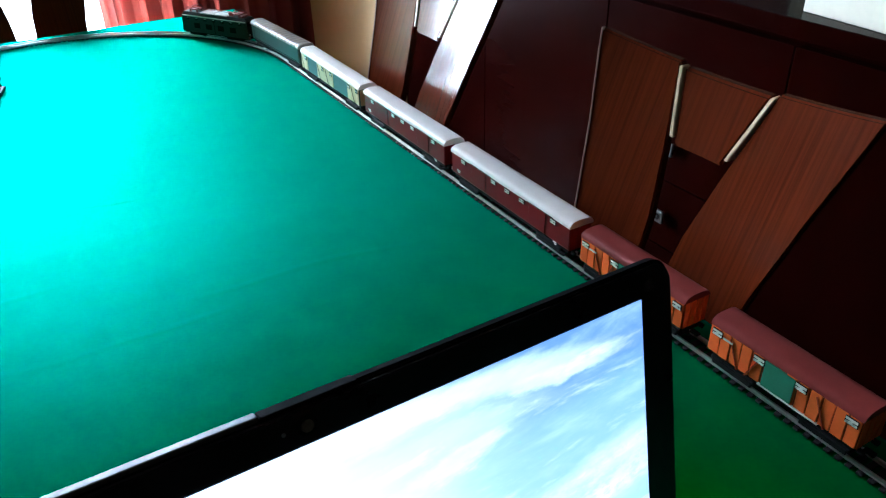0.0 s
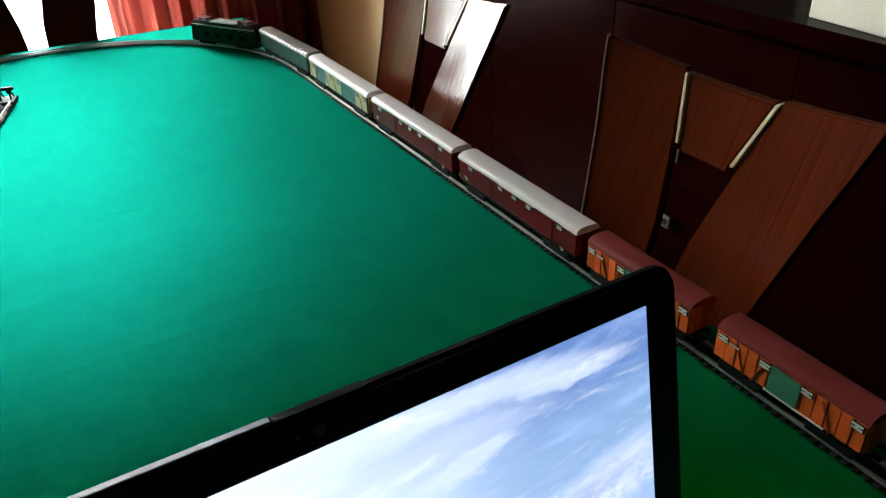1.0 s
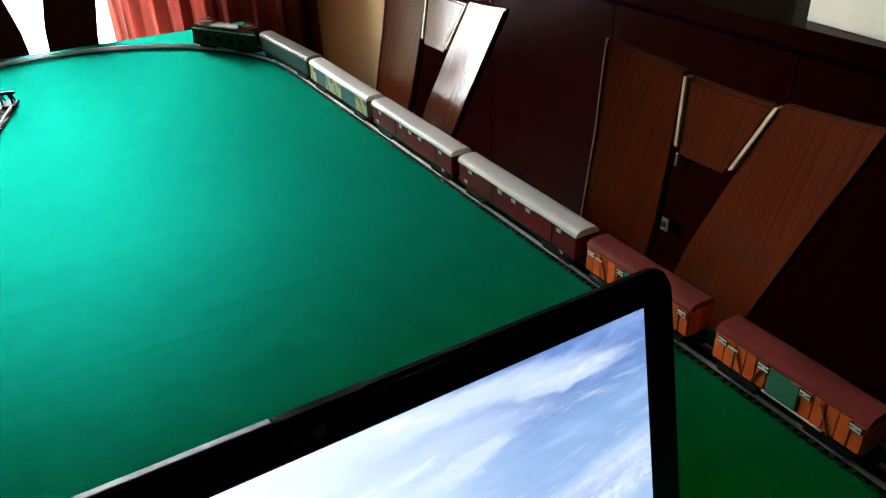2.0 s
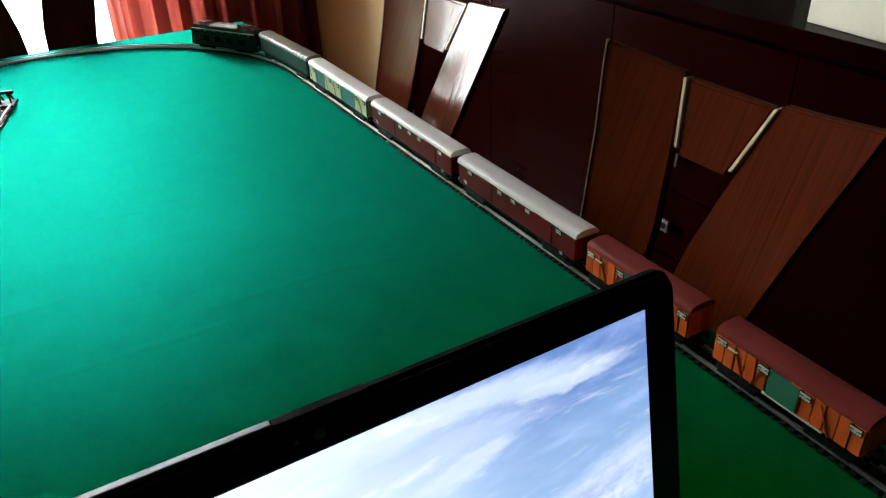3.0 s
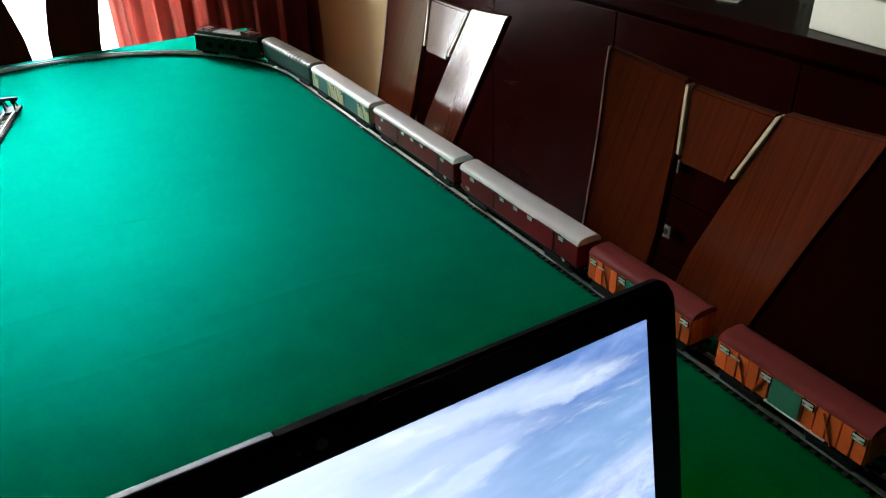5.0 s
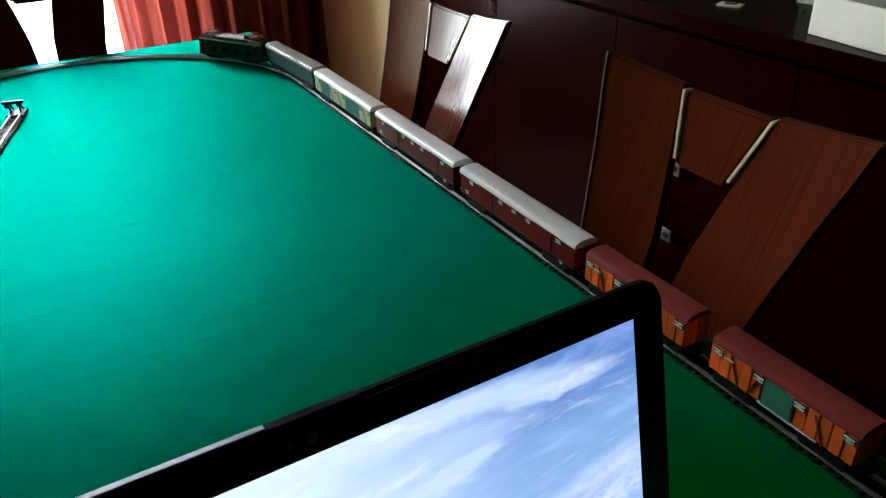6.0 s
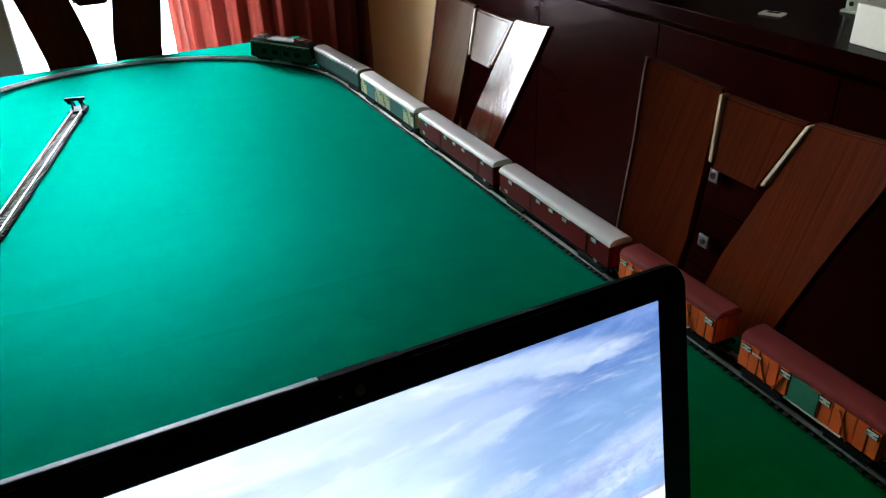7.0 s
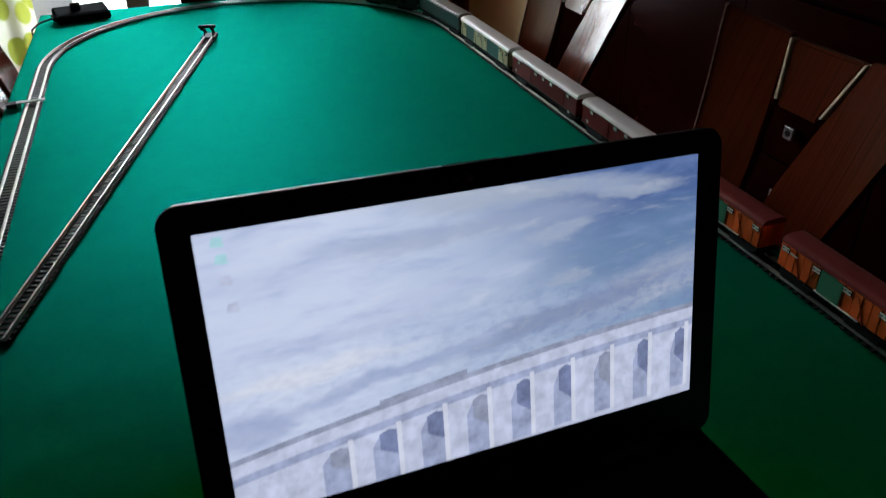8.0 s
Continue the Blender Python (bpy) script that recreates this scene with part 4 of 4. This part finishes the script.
def slab(x0, x1, z0, z1, y0, y1, radius, bevel=0.0, seg=7):
    """A plate in the lid's plane with rounded corners."""
    bm = bmesh.new()
    pts = []
    for cx, cz, a0 in ((x1 - radius, z1 - radius, 0), (x0 + radius, z1 - radius, 90), (x0 + radius, z0 + radius, 180), (x1 - radius, z0 + radius, 270)):
        for k in range(seg + 1):
            a = radians(a0 + 90 * k / seg)
            pts.append((cx + radius * math.cos(a), cz + radius * math.sin(a)))
    f = bm.faces.new([bm.verts.new((x, y0, z)) for x, z in pts])
    ext = bmesh.ops.extrude_face_region(bm, geom=[f])
    bmesh.ops.translate(bm, verts=[v for v in ext["geom"] if isinstance(v, bmesh.types.BMVert)], vec=(0, y1 - y0, 0))
    if bevel:
        bmesh.ops.bevel(bm, geom=[e for e in bm.edges if abs(e.verts[0].co.y - e.verts[1].co.y) < 1e-6], offset=bevel, segments=2, affect='EDGES')
    return bm


def lid_part(name, bm, mat, parent, label=""):
    bm.transform(TILT)
    return part(name, bm, mat, parent, label)


lid = lid_part("lid", slab(-0.1925, 0.1985, 0.006, LID_TOP, 0.0015, 0.0075, 0.013, 0.0012), CONTROL_BLACK, laptop)
part_b = slab(-0.1905, 0.1965, 0.008, LID_TOP - 0.0015, -0.0012, 0.0016, 0.012, 0.0006)
lid_part("bezel", part_b, BEZEL_BLACK, lid)
lid_part("rim_strip", box(-0.182, -0.0202, 0.0022, 0.0074, LID_TOP - 0.0030, LID_TOP + 0.0006, 0.0008), LID_SILVER, lid, "silver strip along the lid's rim")
lid_part("webcam_hump", box(-0.020, 0.020, 0.0005, 0.0070, LID_TOP - 0.002, LID_TOP + 0.0006, 0.0006), CONTROL_BLACK, lid)
lid_part("webcam", disc(0.0026, 0.0012, (-0.004, -0.0014, LID_TOP - 0.0085), 'Y', 18), LENS_GREY, lid, "small round webcam lens")
lid_part("webcam_light", disc(0.0009, 0.0004, (-0.0135, -0.0014, LID_TOP - 0.0085), 'Y', 10), CHROME, lid)
lid_part("webcam_ring", disc(0.0042, 0.0006, (-0.004, -0.0013, LID_TOP - 0.0085), 'Y', 18), BLACK_PLASTIC, lid)
lid_part("emblem", disc(0.0060, 0.0005, (0.012, -0.0014, 0.026), 'Y', 24), CHROME, lid, "plain round grey emblem")
display = lid_part("display", box(-SW, SW, -0.0016, -0.0010, SCR0, SCR1), SCREEN, laptop, "lit screen with a pale blue icy picture")


def on_screen(name, pts, mat, lift):
    """A flat patch of the picture; pts in fractions of the screen, from its lower left."""
    bm = bmesh.new()
    bm.faces.new([bm.verts.new((-SW + 2 * SW * u, -0.0016 - lift, SCR0 + (SCR1 - SCR0) * v)) for u, v in pts])
    return lid_part(name, bm, mat, display)


# a viaduct crossing the lower part of the picture
def deck(u):
    return 0.215 + 0.285 * u - 0.115 * u * u


US = [k / 12 for k in range(13)]
on_screen("viaduct_side", [(0.0, 0.0), (1.0, 0.0)] + [(u, deck(u)) for u in US[::-1]], PIX_PALE, 0.00012)
on_screen("viaduct_shade", [(u, deck(u) - 0.055) for u in US] + [(u, deck(u) - 0.085) for u in US[::-1]], PIX_MIST, 0.00016)
on_screen("viaduct_deck", [(u, deck(u) - 0.010) for u in US] + [(u, deck(u) + 0.012) for u in US[::-1]], PIX_GREY, 0.00016)
for k in range(9):
    u = 0.16 + k * 0.098
    top = deck(u) - 0.085
    bottom = max(0.0, 0.075 * (u - 0.45))
    wide = 0.052 - 0.002 * k
    on_screen("arch", [(u, bottom), (u + wide, bottom), (u + wide, top * 0.96), (u + wide * 0.7, top), (u + wide * 0.35, top * 0.93), (u, top * 0.70)], PIX_MIST, 0.00020)
    on_screen("arch_shade", [(u + wide * 0.30, top * 0.62), (u + wide, top * 0.45), (u + wide, top * 0.96), (u + wide * 0.7, top), (u + wide * 0.30, top * 0.93)], PIX_BLUE if k % 3 else PIX_GREY, 0.00024)
    on_screen("pier_face", [(u + wide, bottom), (u + wide + 0.010, bottom), (u + wide + 0.010, top + 0.02), (u + wide, top + 0.02)], PIX_WHITE, 0.00026)
on_screen("picture_train", [(0.28, deck(0.28) + 0.010), (0.46, deck(0.46) + 0.010), (0.46, deck(0.46) + 0.030), (0.28, deck(0.28) + 0.026)], PIX_GREY, 0.00022)
for i, (u, v) in enumerate(((0.025, 0.955), (0.028, 0.90), (0.03, 0.83), (0.035, 0.74))):
    on_screen("desktop_icon", [(u, v), (u + 0.022, v - 0.004), (u + 0.020, v + 0.03), (u + 0.004, v + 0.028)], PIX_CYAN if i < 2 else PIX_PALE, 0.00012)


# ---- dining chairs ----
def lean_at(z):
    return 0.172 - 0.38 * (0.945 - z) if z > 0.70 else 0.079 - 0.25 * (0.70 - z)


def interp(z, table_rows):
    for (z0, a), (z1, b) in zip(table_rows, table_rows[1:]):
        if z <= z1:
            return a + (b - a) * max(0.0, (z - z0) / (z1 - z0))
    return table_rows[-1][1]


OUTER = ((0.42, 0.112), (0.60, 0.118), (0.76, 0.134), (0.86, 0.158), (0.955, 0.186))
INNER = ((0.42, 0.012), (0.70, 0.018), (0.785, 0.024), (0.87, 0.043), (0.955, 0.066))
THICK = 0.012


def back_x(y, z):
    """How far back the bent face of the chair's back lies."""
    return lean_at(z) - 0.020 * (y / 0.18) ** 2


def curved(y0f, y1f, z0, z1, thick=THICK, ny=8, nz=16, proud=0.0, crown=0.0, bevel=0.0022):
    """A bent board of the chair's back between two edges that run with the height."""
    bm = bmesh.new()
    front, back = [], []
    for j in range(nz + 1):
        rf, rb = [], []
        for i in range(ny + 1):
            z = z0 + (z1 - z0) * j / nz
            y = y0f(z) + (y1f(z) - y0f(z)) * i / ny
            zz = z + crown * (1 - (y / 0.19) ** 2) * j / nz
            x = back_x(y, zz)
            rf.append(bm.verts.new((x - proud, y, zz)))
            rb.append(bm.verts.new((x + thick, y, zz)))
        front.append(rf), back.append(rb)
    for g in (front, back):
        for j in range(nz):
            for i in range(ny):
                bm.faces.new((g[j][i], g[j][i + 1], g[j + 1][i + 1], g[j + 1][i]))
    for i in range(ny):
        bm.faces.new((front[0][i], front[0][i + 1], back[0][i + 1], back[0][i]))
        bm.faces.new((front[nz][i], front[nz][i + 1], back[nz][i + 1], back[nz][i]))
    for j in range(nz):
        bm.faces.new((front[j][0], front[j + 1][0], back[j + 1][0], back[j][0]))
        bm.faces.new((front[j][ny], front[j + 1][ny], back[j + 1][ny], back[j][ny]))
    bmesh.ops.recalc_face_normals(bm, faces=bm.faces[:])
    sharp = [e for e in bm.edges if len(e.link_faces) == 2 and e.calc_face_angle(0) > 1.0]
    bmesh.ops.bevel(bm, geom=sharp, offset=bevel, segments=2, affect='EDGES')
    return bm


def dining_chair():
    th = thing("dining_chair", Matrix.Identity(4), "dark mahogany dining chair with two broad flared back slats", "chair", "chairs round the table")
    for s in (-1, 1):
        part("back_slat", curved(lambda z: s * interp(z, INNER), lambda z: s * interp(z, OUTER), 0.42, 0.958, crown=-0.016), CHAIR_WOOD, th, smooth=True)
        part("pale_edge", curved(lambda z: s * (interp(z, INNER) - 0.0060), lambda z: s * (interp(z, INNER) - 0.0003), 0.868, 0.952, 0.011, 2, 8, proud=0.002, crown=-0.014, bevel=0.0010), CREAM_EDGE, th, "pale wooden edge strip", smooth=True)
    # highlight painted as a pale strip, on the one slat edge that catches light
    part("highlight_line", curved(lambda z: interp(z, OUTER) - 0.0022, lambda z: interp(z, OUTER) - 0.0002, 0.56, 0.9588, 0.004, 1, 16, proud=0.0012, crown=-0.016, bevel=0.0003), EDGE_HIGHLIGHT, th, "thin pale line painted as the highlight on the slat's edge")
    part("top_panel", curved(lambda z: -(interp(z, INNER) - 0.0064), lambda z: interp(z, INNER) - 0.0064, 0.860, 0.952, 0.014, 8, 8, crown=-0.014, bevel=0.0030), CHAIR_WOOD, th, smooth=True)
    part("seat", box(-0.40, 0.035, -0.21, 0.21, 0.415, 0.450, 0.008), CHAIR_WOOD, th)
    part("cushion", box(-0.395, 0.000, -0.20, 0.20, 0.450, 0.485, 0.014, seg=3), SEAT_CLOTH, th, "dark leather seat cushion")
    for s in (-1, 1):
        part("leg", box(-0.385, -0.345, s * 0.18 - 0.02, s * 0.18 + 0.02, -0.012, 0.415, 0.004), CHAIR_WOOD, th)
        part("leg", box(-0.015, 0.025, s * 0.18 - 0.02, s * 0.18 + 0.02, -0.012, 0.415, 0.004), CHAIR_WOOD, th)
        part("rail", box(-0.345, -0.015, s * 0.18 - 0.010, s * 0.18 + 0.010, 0.18, 0.21, 0.003), CHAIR_WOOD, th)
    return th


chair = dining_chair()
chair.matrix_basis = pose(0.003, 0.3135, 0)
copy_thing(chair, pose(-0.012, 0.886, 0))
copy_thing(chair, pose(-0.418, 1.702, 0, 0, 0, 90))
copy_thing(chair, pose(-0.845, 1.30, 0, 0, 0, 180))

# ---- sideboard ----
SBX, SBT = 0.575, 0.905
board = thing("sideboard", pose(SBX, 0.64, 0), "glossy dark mahogany sideboard with drawers and square chrome knobs", "sideboard")
part("body", box(0.022, 0.50, -0.93, 1.19, 0.08, SBT - 0.03, 0.003), SIDEBOARD_WOOD, board)
part("plinth", box(0.05, 0.48, -0.90, 1.16, -0.012, 0.08), SIDEBOARD_WOOD, board)
part("top", box(-0.018, 0.51, -0.96, 1.215, SBT - 0.03, SBT, 0.0015), SIDEBOARD_WOOD, board)


def knob(parent, y, z):
    kb = part("knob", box(-0.016, -0.010, y - 0.0135, y + 0.0135, z - 0.0135, z + 0.0135, 0.002), CHROME, parent, "square chrome knob")
    part("knob_stem", disc(0.005, 0.012, (-0.005, y, z), 'X', 12), CHROME, kb)
    part("knob_centre", disc(0.0065, 0.0016, (-0.0168, y, z), 'X', 16), WINDOW_DARK, kb)


for y0, y1 in ((-0.12, 0.305),):
    for z0, z1 in ((0.685, 0.86), (0.540, 0.683), (0.395, 0.538), (0.240, 0.393), (0.09, 0.238)):
        dr = part("drawer", box(0.0, 0.022, y0 + 0.001, y1 - 0.001, z0, z1 - 0.0015, 0.0008), SIDEBOARD_WOOD, board)
        if z1 < 0.8:
            knob(dr, (y0 + y1) / 2, (z0 + z1) / 2)
for y0, y1 in ((0.306, 0.742), (0.743, 1.18), (-0.92, -0.121)):
    dr = part("door", box(0.0, 0.022, y0 + 0.001, y1 - 0.001, 0.09, 0.858, 0.0008), SIDEBOARD_WOOD, board)

# things on the sideboard
wbox = thing("white_box", pose(0.60, 0.538, SBT, 0, 0, -6), "plain white cardboard box lying on the sideboard", "box")
part("carton", box(0.0, 0.15, -0.26, 0.0, 0.0, 0.062, 0.002), CARD_WHITE, wbox)
tin = thing("patterned_tin", pose(0.80, 0.668, SBT, 0, 0, 8), "pale green box with rows of dark dots on the sideboard", "decorative box")
tb = part("tin", box(-0.025, 0.025, -0.05, 0.022, 0.004, 0.085, 0.003), GLASS_GREEN, tin)
for j in range(5):
    for i in range(4):
        part("dot", disc(0.0045, 0.0016, (-0.0252, -0.043 + i * 0.018 + 0.006 * (j % 2), 0.016 + j * 0.015), 'X', 8), WINDOW_DARK, tb)
part("tin_foot", box(-0.030, 0.030, -0.055, 0.027, 0.0, 0.005, 0.001), GLASS_GREEN, tin)
card = thing("white_card", pose(0.655, 0.742, SBT, 0, 0, 20), "small white card lying on the dark sideboard", "card")
part("sheet", box(-0.014, 0.014, -0.021, 0.021, 0.0, 0.003, 0.0006), CARD_WHITE, card)
part("print_bar", box(-0.002, 0.010, -0.012, 0.012, 0.0029, 0.0033), WINDOW_DARK, card)

# ---- train controller and feed ----
ctrl = thing("train_controller", pose(-0.782, 1.640, TZ + 0.0012, 0, 0, 14), "black wedge-shaped train controller with a knob, on the cloth", "controller")
wedge = extruded([(-0.036, 0.0), (0.036, 0.0), (0.036, 0.022), (0.029, 0.028), (-0.029, 0.018), (-0.036, 0.013)], -0.060, 0.060)
bmesh.ops.bevel(wedge, geom=wedge.edges[:], offset=0.003, segments=2, affect='EDGES')
part("housing", wedge, CONTROL_BLACK, ctrl)
kn = part("dial", disc(0.012, 0.010, (-0.01, 0.004, 0.027), 'Z', 24, top=0.0105), CONTROL_BLACK, ctrl, "round speed dial")
part("dial_cap", box(-0.021, 0.001, -0.001, 0.009, 0.031, 0.038, 0.002), EQUIP_RED, kn, "dark red dial handle")
part("socket", box(-0.067, -0.058, -0.016, 0.016, 0.004, 0.014, 0.002), BLACK_PLASTIC, ctrl)
tagged(part("mains_cable", tube([(-0.846, 1.626, 0.760), (-0.872, 1.608, 0.7575), (-0.8885, 1.575, 0.750), (-0.890, 1.55, 0.70), (-0.892, 1.54, 0.55), (-0.89, 1.55, 0.2), (-0.89, 1.6, -0.008)], 0.0025), CABLE_BLACK), "thin black cable hanging over the table's edge", "cable")
feed = thing("track_feed_clip", pose(LEFT_X, 1.035, TRACK_Z, 0, 0, 4), "milky plastic feed clip with wires across the track", "track connector")
part("clip", box(-0.026, 0.020, -0.006, 0.006, 0.0064, 0.0085, 0.0008), CLEAR_CLIP, feed)
part("plug", box(-0.042, -0.025, -0.010, 0.006, 0.0, 0.0085, 0.001), BLACK_PLASTIC, feed)
part("clip_leg", box(-0.026, -0.019, -0.006, 0.006, 0.0, 0.0066, 0.0004), CLEAR_CLIP, feed)
